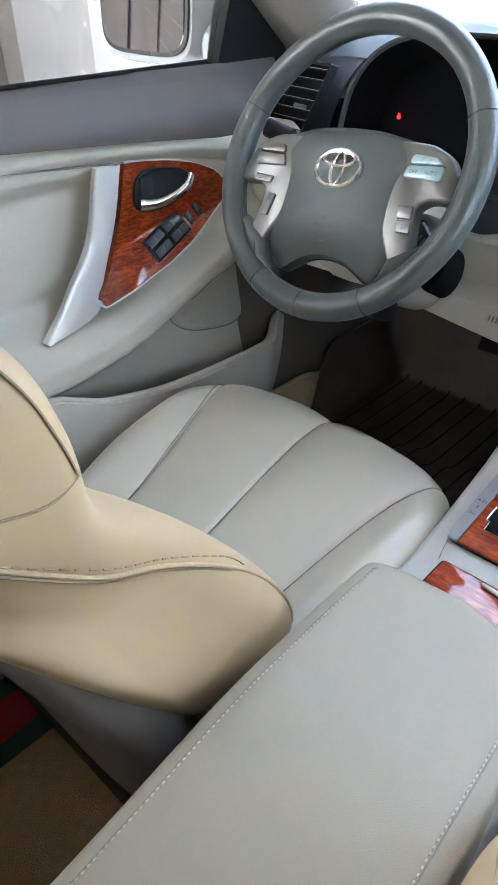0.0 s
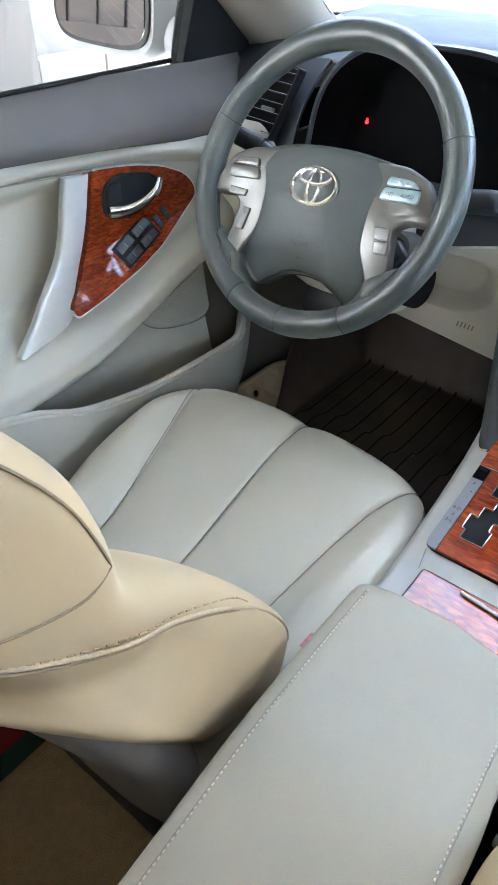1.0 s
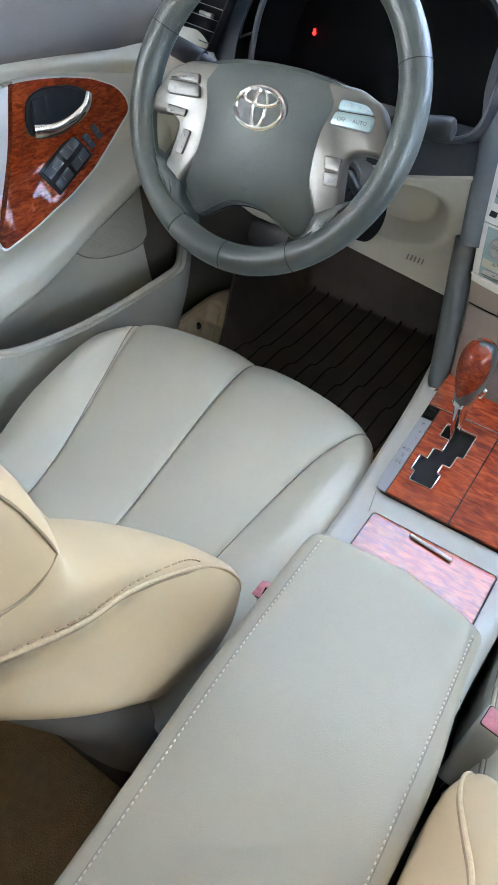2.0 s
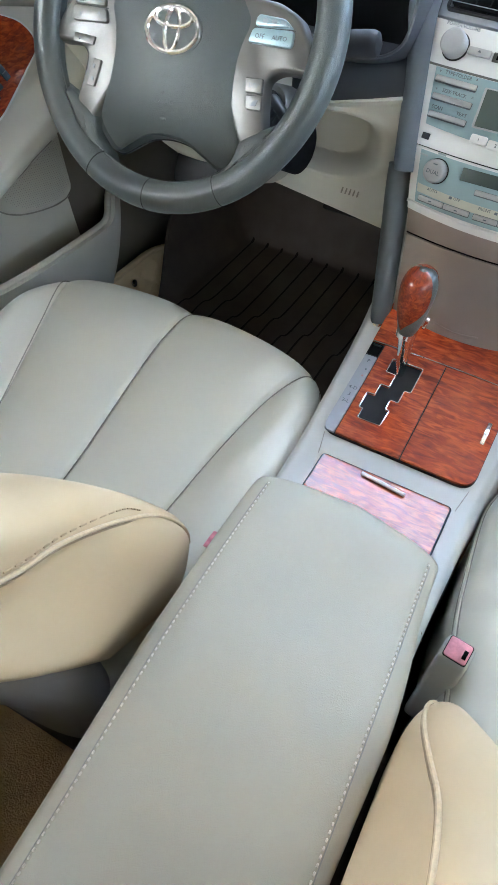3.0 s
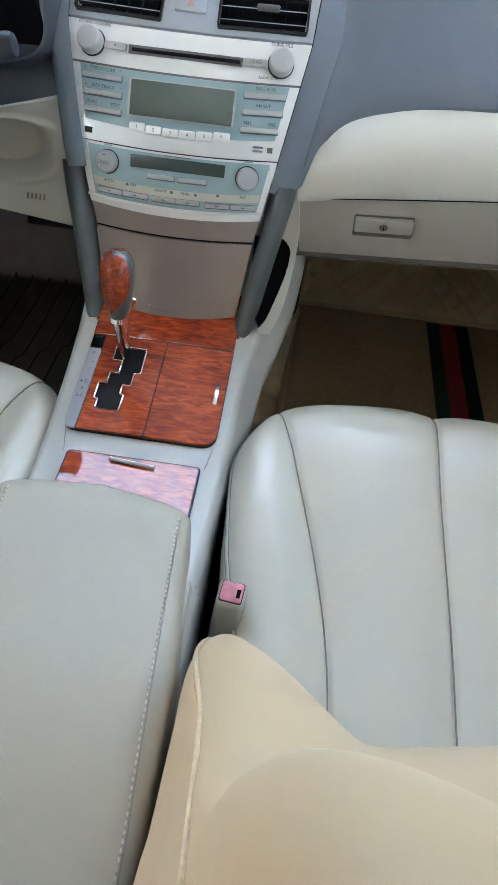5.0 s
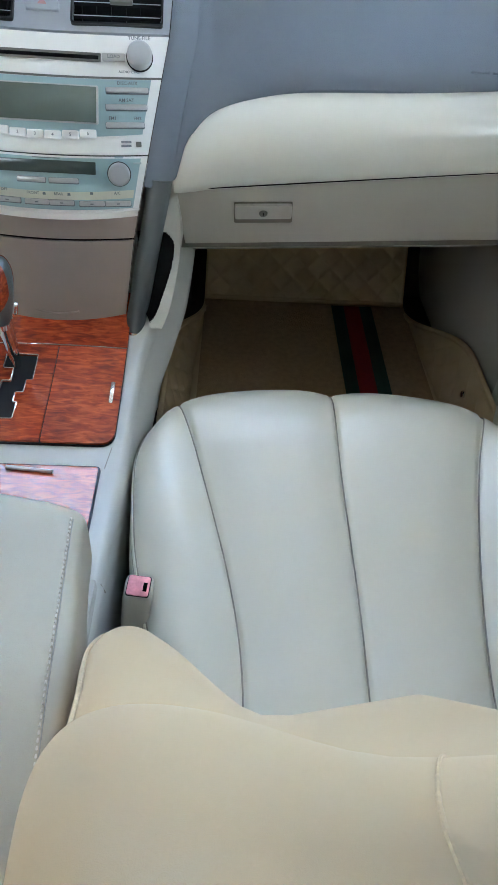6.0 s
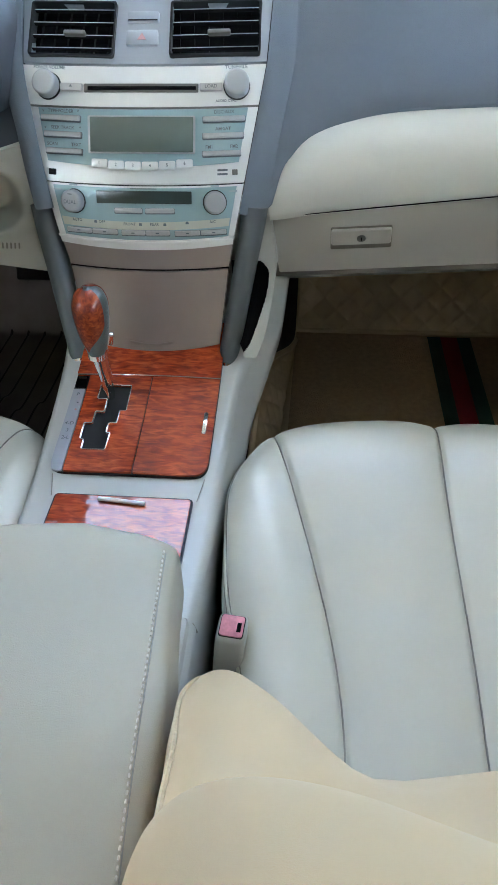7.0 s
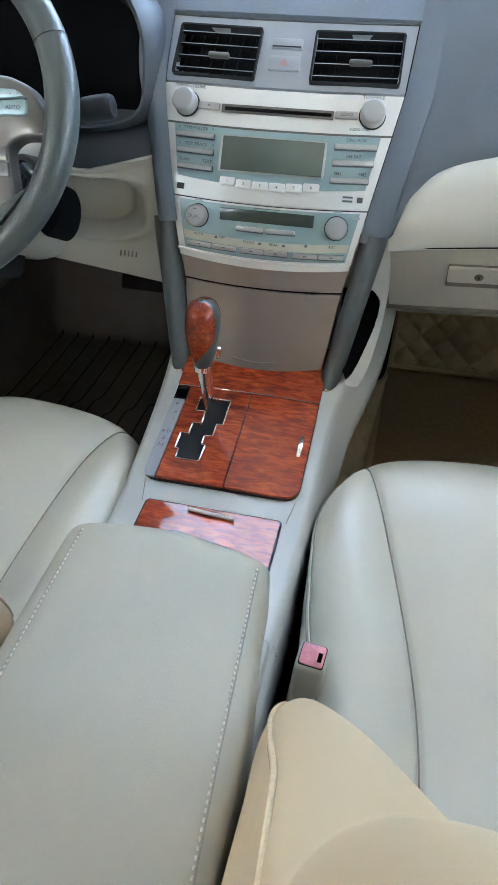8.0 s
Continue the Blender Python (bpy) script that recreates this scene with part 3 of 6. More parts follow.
def air_vent(parent, m, w, h, slats, cols=6, skew=0.0, knob=0.0):
    """A louvred air outlet in its own frame: x across, y up, z out."""
    sh = lambda p: (p[0] + skew * p[1], p[1])
    o = [sh(p) for p in ((-w / 2, -h / 2), (w / 2, -h / 2), (w / 2, h / 2), (-w / 2, h / 2))]
    vent = part("air_vent", prism(rounded(o, 0.002, 2), 0.002), M_DARK, parent, "black louvred air vent", m=m @ pose(0, 0, -0.0145))
    rim = rounded([Vector(p) * 1.0 for p in o], 0.003, 3)
    out = rounded([(p[0] * (1 + 0.0022 / w * 2), p[1] * (1 + 0.0022 / h * 2)) for p in o], 0.004, 3)
    part("vent_frame", ring_prism(out, rim, 0.0150), M_BLACK, vent, m=m @ pose(0, 0, -0.0135))
    for k in range(slats):
        y = h * ((k + 0.5) / slats - 0.5)
        part("slat", moved(box(w * 0.985, 0.0008, 0.005, 0.0003, 1), Matrix.Translation((skew * y, y, -0.004)) @ pose(0, 0, 0, -4)), M_DARK, vent, m=m)
        part("slat_edge", moved(box(w * 0.975, 0.0007, 0.0006), Matrix.Translation((skew * y, y + 0.0009, -0.0014))), M_VENT, vent, m=m)
    for k in range(cols):
        x = w * ((k + 0.5) / cols - 0.5)
        part("upright_vane", box(0.0009, h * 0.95, 0.006), M_DARK, vent, m=m @ pose(x, 0, -0.0105))
    part("slider", prism(rounded([(-0.013, -0.0028), (0.013, -0.0028), (0.013, 0.0028), (-0.013, 0.0028)], 0.0022, 4), 0.006, 0.0015), M_SPOKE, vent, "satin slider", m=m @ pose(knob, -h * 0.1, -0.002))
    return vent


# left outer vent
air_vent(dash, frame_of((-0.588, 0.985, 0.680), (1, -0.22, 0), (0.12, 0.30, 1)), 0.085, 0.10, 7, 0, skew=0.30, knob=0.012)
# right outer vent
air_vent(dash, frame_of((0.606, 1.008, 0.675), (1, 0.05, 0), (0, 0.72, 1)), 0.088, 0.105, 8, 0)
part("pad_split", tube([(0.551 + 0.002 * k / 8, 0.999 + 0.062 * k / 8, 0.630 + 0.085 * k / 8) for k in range(9)], 0.0011, 6), M_DARK, dash)

for k in range(2):
    part("embossed_mark", box(0.022, 0.0010, 0.0032, 0.0003), M_DASH, dash, m=pose(0.508 + 0.026 * k, 0.9765, 0.640, 20))
# ---- centre stack ----
stack = thing("centre_stack", "satin silver centre stack of the dashboard", "dash panel", (0, 0.95, 0.34))


def stack_sheet(z0, z1, out, x0=-1.0, x1=1.0, nu=32, nv=10, sag0=0.0, sag1=0.0):
    """A piece of the stack's face between two heights; sag lets an edge hang in the middle."""
    def fn(u, v):
        s = x0 + (x1 - x0) * u
        lo, hi = z0 - sag0 * (1 - s * s), z1 - sag1 * (1 - s * s)
        z = lo + (hi - lo) * v
        return (s * stack_half(z), STACK_Y(z) - out - 0.012 * (1 - s * s), z)
    return thicken(grid(fn, nu, nv), -0.010)


def stack_frame(x, z, out=0.0):
    """A frame on the stack's face: x across, y up the face, z out of it."""
    s = max(-1, min(1, x / stack_half(z)))
    dy = (STACK_Y(z + 0.005) - STACK_Y(z - 0.005)) / 0.01
    m = frame_of((x, STACK_Y(z) - 0.012 * (1 - s * s), z), (1, 0.024 * s / stack_half(z), 0), (0, dy, 1))
    return m @ pose(0, 0, out)


def rise(z):
    """How much longer the face is than its height."""
    dy = (STACK_Y(z + 0.005) - STACK_Y(z - 0.005)) / 0.01
    return math.hypot(1, dy)


def bar(x0, x1, z0, z1, r=0.0015):
    """An outline of a button centred on its own frame, and its frame."""
    w, h = (x1 - x0) / 2, (z1 - z0) / 2 * rise((z0 + z1) / 2)
    return rounded([(-w, -h), (w, -h), (w, h), (-w, h)], r, 3), stack_frame((x0 + x1) / 2, (z0 + z1) / 2)


def stack_button(name, parent, x0, x1, z0, z1, mat=None, out=0.004, base=0.004, r=0.0015, label=""):
    o, m = bar(x0, x1, z0, z1, r)
    if name in ("audio_button", "climate_button", "mode_button"):
        gap = bar(x0 - 0.0005, x1 + 0.0005, z0 - 0.0013, z1 + 0.0003, r)[0]
        part("button_gap", prism(gap, 0.0012), M_INK, parent, m=m @ pose(0, -0.0006, base + 0.0004))
    return part(name, prism(o, out, min(0.001, out * 0.4)), mat or M_BUTTON, parent, label, m=m @ pose(0, 0, base))


part("backing", stack_sheet(0.345, 0.712, -0.014), M_BLACK, stack)
vp = part("vent_panel", join([stack_sheet(0.6530, 0.6590, 0.0015, nv=2), stack_sheet(0.7040, 0.7130, 0.0015, nv=3), stack_sheet(0.6590, 0.7040, 0.0015, -1, -0.925, 4), stack_sheet(0.6590, 0.7040, 0.0015, -0.228, 0.228, 10), stack_sheet(0.6590, 0.7040, 0.0015, 0.925, 1, 4)]), M_VENT, stack, "blue-grey satin panel round the middle vents")
part("panel_edge", tube([stack_frame(s * stack_half(0.7135) * 0.999, 0.7135, 0.001).translation for s in [-1 + k / 12 for k in range(25)]], 0.0016, 6), M_PILLAR, vp)
audio = part("audio_unit", stack_sheet(0.5395, 0.6510, 0.003), M_SILVER, stack, "satin silver audio unit")
aqua = part("audio_panel", stack_sheet(0.5615, 0.6125, 0.0045, -0.915, 0.915, sag0=0.004), M_AQUA, audio, "pale aqua control panel")
part("seam", stack_sheet(0.6125, 0.6145, 0.0035, -1, 1), M_SPOKE, audio)
climate = part("climate_unit", stack_sheet(0.4800, 0.5380, 0.003, sag0=0.002), M_SILVER, stack, "satin silver climate control unit")
part("climate_panel", stack_sheet(0.4825, 0.5365, 0.0045, -0.915, 0.935, sag0=0.003), M_AQUA, climate, "pale aqua climate control panel")
part("pale_strip", stack_sheet(0.4945, 0.5035, 0.0048, -0.90, 0.92, sag0=0.003, sag1=0.003), M_CREAM, climate, "cream strip of labels")
part("chrome_lip", tube([stack_frame(s * stack_half(0.4795), 0.4795 - 0.004 * (1 - s * s), 0.004).translation for s in [-1 + k / 12 for k in range(25)]], 0.0018, 8), M_SILVER, climate, "satin silver lip")
part("lower_lip", stack_sheet(0.4715, 0.4810, 0.0045, sag0=0.004, sag1=0.002, nv=4), M_SILVER, climate, "satin silver lower lip")
band = part("lower_band", stack_sheet(0.4425, 0.4725, 0.002, sag1=0.003), M_BRONZE, stack, "warm grey satin band")
bin_door = part("storage_door", stack_sheet(0.3340, 0.4395, 0.002, -1.0, 1.0, nv=16), M_BRONZE, stack, "warm grey satin storage bin door")
for z in (0.4410, 0.4735):
    part("shut_line", tube([stack_frame(q * stack_half(z) * 0.995, z - (0.003 * (1 - q * q) if z > 0.45 else 0.0), 0.0012).translation for q in [-1 + k / 12 for k in range(25)]], 0.0011, 6), M_DARK, stack)
part("bin_grip", tube([stack_frame(-0.028 + 0.056 * k / 12, 0.352 - 0.003 * math.sin(math.pi * k / 12), 0.003).translation for k in range(13)], 0.0016, 6), M_BRONZE, bin_door)

# vents, hazard switch
for s in (-1, 1):
    air_vent(vp, stack_frame(s * 0.0835, 0.6815, 0.003), 0.100, 0.062, 4, 6, skew=0.05 * s, knob=0.004)
part("hazard_switch", prism(rounded([(-0.019, -0.0085), (0.019, -0.0085), (0.018, 0.0095), (-0.018, 0.0095)], 0.003), 0.0035, 0.001), M_VENT, vp, "grey hazard switch with a faded red triangle", m=stack_frame(0, 0.6735, 0.001))
part("hazard_mark", prism([(-0.005, -0.003), (0.005, -0.003), (0, 0.005)], 0.0006), M_REDPRINT, vp, m=stack_frame(0, 0.6738, 0.0046))
part("switch_blank", prism(rounded([(-0.0185, -0.0065), (0.0185, -0.0065), (0.018, 0.0065), (-0.018, 0.0065)], 0.002), 0.003, 0.0008), M_VENT, vp, "grey blank switch cover", m=stack_frame(0, 0.6915, 0.001))
part("switch_line", box(0.034, 0.0012, 0.001), M_BLACK, vp, m=stack_frame(0, 0.6885, 0.0042))


def knob(parent, x, z, r, h, label, face=None):
    m = stack_frame(x, z, 0.004)
    part("knob_ring", disc(r + 0.0012, 0.002, 0.0006, 40), M_BLACK, parent, m=m @ pose(0, 0, -0.001))
    k = part("knob", prism([(r * math.cos(2 * math.pi * i / 48), r * math.sin(2 * math.pi * i / 48)) for i in range(48)], h, 0.0035, 4), M_KNOB, parent, label, m=m)
    return k, m


knob(audio, -0.1100, 0.6305, 0.0142, 0.016, "round satin volume knob")
knob(audio, 0.1100, 0.6305, 0.0142, 0.016, "round satin tuning knob")
kd, md = knob(climate, -0.0830, 0.5190, 0.0130, 0.013, "round satin temperature knob")
lettering("DUAL", 0.0062, M_INK, kd, md @ pose(0, -0.001, 0.0133))
part("knob_mark", box(0.005, 0.0012, 0.0006), M_INK, kd, m=md @ pose(0, 0.008, 0.0132))
knob(climate, 0.0860, 0.5190, 0.0130, 0.013, "round satin temperature knob")
# disc slot and its buttons
stack_button("slot_recess", audio, -0.066, 0.067, 0.6262, 0.6342, M_SPOKE, 0.0012, 0.003, 0.001)
stack_button("disc_slot", audio, -0.062, 0.0645, 0.6282, 0.6318, M_DARK, 0.0016, 0.003, 0.0008, "black disc slot")
stack_button("eject_button", audio, -0.0945, -0.0680, 0.6265, 0.6330, label="satin eject button")
part("eject_mark", prism([(-0.002, -0.001), (0.002, -0.001), (0, 0.0015)], 0.0004), M_INK, audio, m=stack_frame(-0.081, 0.630, 0.0081))
stack_button("load_button", audio, 0.0680, 0.0940, 0.6262, 0.6330, label="satin load button")
lettering("LOAD", 0.0052, M_INK, audio, stack_frame(0.081, 0.6297, 0.0082))
lettering("POWER\u00b7VOLUME", 0.0052, M_INK, audio, stack_frame(-0.109, 0.6473, 0.0040))
lettering("TUNE\u00b7FILE", 0.0056, M_INK, audio, stack_frame(0.109, 0.6473, 0.0040))
lettering("AUDIO CTRL", 0.0040, M_INK, audio, stack_frame(0.098, 0.6175, 0.0038))
# display and side buttons
part("display_frame", prism(bar(-0.0615, 0.0645, 0.5690, 0.6050, 0.002)[0], 0.0012, 0.0004), M_BUTTON, aqua, m=bar(-0.0615, 0.0645, 0.5690, 0.6050)[1] @ pose(0, 0, 0.0048))
stack_button("display", aqua, -0.0588, 0.0622, 0.5705, 0.6038, M_LCD, 0.0008, 0.0058, 0.001, "blank grey-green display")
for x0, x1, z0, words in ((-0.1190, -0.0700, 0.6005, ("TYPE\u00b7FOLDER",)), (-0.1160, -0.0690, 0.5850, ("SEEK\u00b7TRACK",)), (-0.1140, -0.0685, 0.5690, ("SCAN", "TEXT")),
                          (0.0720, 0.1205, 0.6000, ("DISC\u00b7AUX",)), (0.0718, 0.1190, 0.5845, ("AM\u00b7SAT",)), (0.0718, 0.1160, 0.5675, ("FM1", "FM2"))):
    stack_button("audio_button", aqua, x0, x1, z0 - 0.002, z0 + 0.0030, out=0.0035, base=0.0045, label="slim silver button")
    xm = (x0 + x1) / 2
    if len(words) == 1:
        lettering(words[0], 0.0052, M_INK, aqua, stack_frame(xm, z0 + 0.0068, 0.0059))
        if x0 < 0:
            for s in (-1, 1):
                lettering("v" if s < 0 else "^", 0.005, M_INK, aqua, stack_frame(xm + s * 0.0215, z0 + 0.0068, 0.0059))
    else:
        lettering(words[0], 0.0052, M_INK, aqua, stack_frame(x0 + 0.008, z0 + 0.0068, 0.0059))
        lettering(words[1], 0.0052, M_INK, aqua, stack_frame(x1 - 0.008, z0 + 0.0068, 0.0059))
for k in range(6):
    x0 = -0.0585 + 0.0200 * k
    d = 0.002 * (1 - ((k - 2.5) / 2.5) ** 2)
    stack_button("preset_button", audio, x0 + 0.0004, x0 + 0.0196, 0.5545 - d, 0.5632 - d, mat=M_SILVER, out=0.0025, base=0.0054, r=0.0022, label="pale numbered preset button")
    lettering(str(k + 1), 0.0052, M_INK, audio, stack_frame(x0 + 0.010, 0.559 - d, 0.0082))
stack_button("sound_badge", audio, -0.1140, -0.1045, 0.5450, 0.5512, M_SWITCH, 0.0008, 0.003, 0.0008, "small dark square badge")
for k in range(2):
    stack_button("format_mark", audio, 0.0890, 0.1010, 0.5468 + 0.004 * k, 0.5488 + 0.004 * k, M_INK, 0.0003, 0.003, 0.0003)
stack_button("format_mark", audio, 0.1060, 0.1125, 0.5465, 0.5520, M_SPOKE, 0.0004, 0.003, 0.0005)
# climate display and buttons
stack_button("climate_display", climate, -0.0545, 0.0598, 0.5190, 0.5322, M_LCDDARK, 0.001, 0.0046, 0.001, "blank grey-green climate display")
stack_button("label_bar", climate, -0.014, 0.018, 0.5338, 0.5348, M_INK, 0.0003, 0.0046, 0.0003)
for x0, x1 in ((-0.0330, 0.0003), (0.0040, 0.0388)):
    stack_button("mode_button", climate, x0, x1, 0.5092, 0.5142, out=0.0035, base=0.0045, label="slim silver button")
for x0, x1, z0 in ((-0.0950, -0.0630, 0.4880), (-0.0626, -0.0310, 0.4880), (-0.0262, 0.0025, 0.4878), (0.0029, 0.0320, 0.4878), (0.0379, 0.0680, 0.4872), (0.0684, 0.0990, 0.4872)):
    stack_button("climate_button", climate, x0, x1, z0 - 0.0025, z0 + 0.0030, out=0.0038, base=0.0045, label="slim silver button")
    stack_button("button_mark", climate, (x0 + x1) / 2 - 0.002, (x0 + x1) / 2 + 0.002, z0 - 0.0004, z0 + 0.0008, M_INK, 0.0003, 0.0083, 0.0003)
for words, x, z in (("AUTO", -0.081, 0.4990), ("OFF", -0.050, 0.4985), ("FRONT", -0.016, 0.4970), ("REAR", 0.014, 0.4970), ("A/C", 0.083, 0.4985)):
    lettering(words, 0.0046, M_INK, climate, stack_frame(x, z, 0.0053))
for x, z in ((-0.0575, 0.4985), (-0.0025, 0.4970), (0.0265, 0.4970), (0.053, 0.4985)):
    part("pictogram", prism(rounded([(-0.002, -0.0015), (0.002, -0.0015), (0.0015, 0.0015), (-0.0015, 0.0015)], 0.0006, 2), 0.0003), M_INK, climate, m=stack_frame(x, z, 0.0059))
for x, z in ((-0.1035, 0.5305), (0.107, 0.530), (-0.083, 0.5362), (0.086, 0.5362)):
    stack_button("label_bar", climate, x - 0.005, x + 0.005, z - 0.001, z + 0.001, M_INKPALE, 0.0003, 0.0046, 0.0003)


def side_trim(s):
    """The slate grey pillar at the stack's side, down to the console."""
    pts = spline([(s * 0.1310, 0.9440, 0.506), (s * 0.1302, 0.940, 0.494), (s * 0.1275, 0.932, 0.475), (s * 0.119, 0.915, 0.43), (s * 0.104, 0.884, 0.352), (s * 0.096, 0.866, 0.316)], 10)
    return tube(pts, lambda t: 0.0175 - 0.0055 * t, 24, flat=1.3, up=(0, 1, 0.2))


for s in (-1, 1):
    trim = part("side_trim", side_trim(s), M_PILLAR, stack, "slate grey side trim")
    part("chrome_foot", tube([(s * 0.0985, 0.8715, 0.327), (s * 0.0955, 0.8650, 0.313)], 0.0128, 16, flat=1.3, up=(0, 1, 0.2)), M_CHROME, trim, "small chrome foot")

# ---- centre console ----
console = thing("centre_console", "pale grey centre console with burl wood panels", "console", (0, 0.6, 0.0))


CON_W = curve1([0.30, 0.51, 0.61, 0.72, 0.83, 0.90, 0.96, 1.08], [0.106, 0.107, 0.110, 0.114, 0.120, 0.136, 0.150, 0.160])
CON_WL = curve1([0.30, 0.51, 0.61, 0.72, 0.86, 0.96, 1.08], [0.106, 0.107, 0.110, 0.114, 0.120, 0.128, 0.142])


def console_point(u, v):
    """The body's skin, from one side over the top to the other; its passenger edge rises beside the stack."""
    y = 0.08 + 1.05 * v
    top = CON_Z(y) - 0.002
    s = 2 * u - 1
    a = abs(s)
    w, lift = (CON_W(y), 0.004 * smooth(0.835, 0.95, y)) if s > 0 else (CON_WL(y), 0.0)
    if a < 0.5:
        x, z = (w - 0.030) * a / 0.5, top
    elif a < 0.62:
        t = (a - 0.5) / 0.12
        x, z = w - 0.030 + 0.012 * t, top + lift * t
    elif a < 0.70:
        x, z = w - 0.018 + 0.007 * (a - 0.62) / 0.08, top + lift
    elif a < 0.84:
        t = (a - 0.70) / 0.14
        x, z = w - 0.011 + 0.011 * math.sin(t * math.pi / 2), top + lift - 0.018 * (1 - math.cos(t * math.pi / 2))
    else:
        t = (a - 0.84) / 0.16
        x, z = w - 0.004 * t, top + lift - 0.018 - 0.27 * t
        if s > 0:
            x += 0.016 * smooth(0.62, 0.80, y) * smooth(0.0, 0.10, t) - 0.05 * smooth(0.62, 0.85, y) * smooth(0.14, 0.6, t)
    if 0.71 < y < 0.815 and -0.066 < math.copysign(x, s) < -0.014:
        z -= 0.03
    return (math.copysign(x, s), y, z)


body = part("console_body", grid(console_point, 150, 150), M_CONSOLE, console, "pale grey plastic console body")
for s in (-1, 1):
    part("shut_line", tube([(s * x, 0.498, z) for x, z in ((0.090, 0.2868), (0.097, 0.2862), (0.104, 0.279), (0.1072, 0.266))], 0.0011, 6), M_SEAM, body)
    part("shut_line", tube([(s * 0.0830 + 0.004, 0.650, 0.2891), (s * 0.0890 + 0.003, 0.681, 0.2935)], 0.0005, 6), M_SEAM, body)


WING_Y = curve1([0.325, 0.36, 0.385, 0.41, 0.44, 0.50], [0.842, 0.872, 0.900, 0.930, 0.950, 0.957])
WING_X = curve1([0.325, 0.36, 0.385, 0.41, 0.44, 0.50], [0.128, 0.146, 0.153, 0.157, 0.157, 0.150])


def wing_point(u, v, back=0.0):
    """The bracket between the stack's trim and the glove box; past u = 1 it turns forwards."""
    z = 0.343 + 0.162 * v
    x0, x1 = 0.100 + 0.024 * smooth(0.372, 0.34, z), WING_X(z)
    return (x0 + (x1 - x0) * min(1.0, u) + 0.003 * max(0.0, u - 1), WING_Y(z) + back + 0.20 * max(0.0, u - 1), z)


def wing_hole(x, z):
    """True inside the open pocket of the bracket."""
    edge = curve1([0.345, 0.355, 0.385, 0.405, 0.424, 0.434], [0.118, 0.128, 0.142, 0.1485, 0.1485, 0.138])
    return 0.346 < z < 0.434 and x < edge(z)


wing = grid(wing_point, 78, 120, a=(0, 1.3))
bmesh.ops.delete(wing, geom=[f for f in wing.faces if wing_hole(f.calc_center_median().x, f.calc_center_median().z)], context="FACES")
part("stack_bracket", wing, M_BEIGE, body, "beige bracket with an open pocket")
# Black sheet close behind the opening, painting the shade of a deep pocket.
part("side_pocket", grid(lambda u, v: wing_point(u, 0.59 * v, 0.002 + 0.010 * smooth(0.0, 0.15, min(v, 1 - v)) * smooth(1.0, 0.9, u)), 20, 30, a=(0, 0.985)), M_DARK, body, "side pocket with its shade painted as a black sheet")


def top_at(x, y, out):
    return (x, y, CON_Z(y) + out + 0.0022 * (1 - (x / 0.1) ** 2))


def holed(outer, inner):
    """One outline round a panel and, by a slit, round its opening."""
    gap = lambda p, q: (p[0] - q[0]) ** 2 + (p[1] - q[1]) ** 2
    area = lambda o: sum(o[k - 1][0] * o[k][1] - o[k][0] * o[k - 1][1] for k in range(len(o)))
    if area(outer) * area(inner) > 0:
        inner = inner[::-1]
    i, j = min(((i, j) for i in range(len(outer)) for j in range(len(inner))), key=lambda q: gap(outer[q[0]], inner[q[1]]))
    return list(outer[:i + 1]) + list(inner[j:]) + list(inner[:j + 1]) + list(outer[i:])


def console_panel(outline, out, thick, cell=0.007):
    """A panel of any outline on the console's top, rounded over at its rim."""
    bm = bmesh.new()
    bm.faces.new([bm.verts.new((p[0], p[1], 0)) for p in outline])
    ys = [p[1] for p in outline]
    y = min(ys) + cell
    while y < max(ys) - 1e-4:
        bmesh.ops.bisect_plane(bm, geom=list(bm.verts) + list(bm.edges) + list(bm.faces), plane_co=(0, y, 0), plane_no=(0, 1, 0))
        y += cell
    for v in bm.verts:
        v.co = Vector(top_at(v.co.x, v.co.y, out))
    low = bmesh.ops.extrude_face_region(bm, geom=list(bm.faces))
    bmesh.ops.translate(bm, vec=(0, 0, -thick), verts=[v for v in low["geom"] if isinstance(v, bmesh.types.BMVert)])
    return bm


def rect(x0, x1, y0, y1, r, n=5):
    """r: radii of the rear left, rear right, front right and front left corners."""
    return rounded([(x0, y0), (x1, y0), (x1, y1), (x0, y1)], r, n)


gate = [(-0.056, 0.812), (-0.016, 0.812), (-0.016, 0.772), (-0.024, 0.772), (-0.024, 0.752), (-0.034, 0.752), (-0.034, 0.737), (-0.029, 0.737), (-0.030, 0.712), (-0.0590, 0.712), (-0.0590, 0.727),
        (-0.0640, 0.727), (-0.0640, 0.752), (-0.054, 0.752), (-0.054, 0.770), (-0.043, 0.770), (-0.043, 0.790), (-0.056, 0.790)]
gate_line = rounded(gate, 0.002, 3)
part("trim_surround", console_panel(holed(rect(-0.0912, 0.0946, 0.6807, 0.915, [0.019, 0.021, 0.002, 0.002]), rect(-0.067, -0.013, 0.709, 0.815, 0.002)), 0.0004, 0.003), M_BLACK, console)
part("wood_panel", console_panel(holed(rect(-0.0735, 0.0070, 0.6815, 0.828, 0.0015), gate_line), 0.0032, 0.003), M_WOOD, console, "glossy red-brown burl wood gear panel")
ashtray = part("wood_panel", console_panel(rect(0.0085, 0.0940, 0.6815, 0.828, [0.0015, 0.020, 0.002, 0.0015]), 0.0032, 0.003), M_WOOD, console, "glossy red-brown burl wood lid")
part("wood_panel", console_panel(rect(-0.091, 0.0945, 0.8300, 0.915, 0.0015), 0.0034, 0.003), M_WOOD, console, "glossy red-brown burl wood strip")
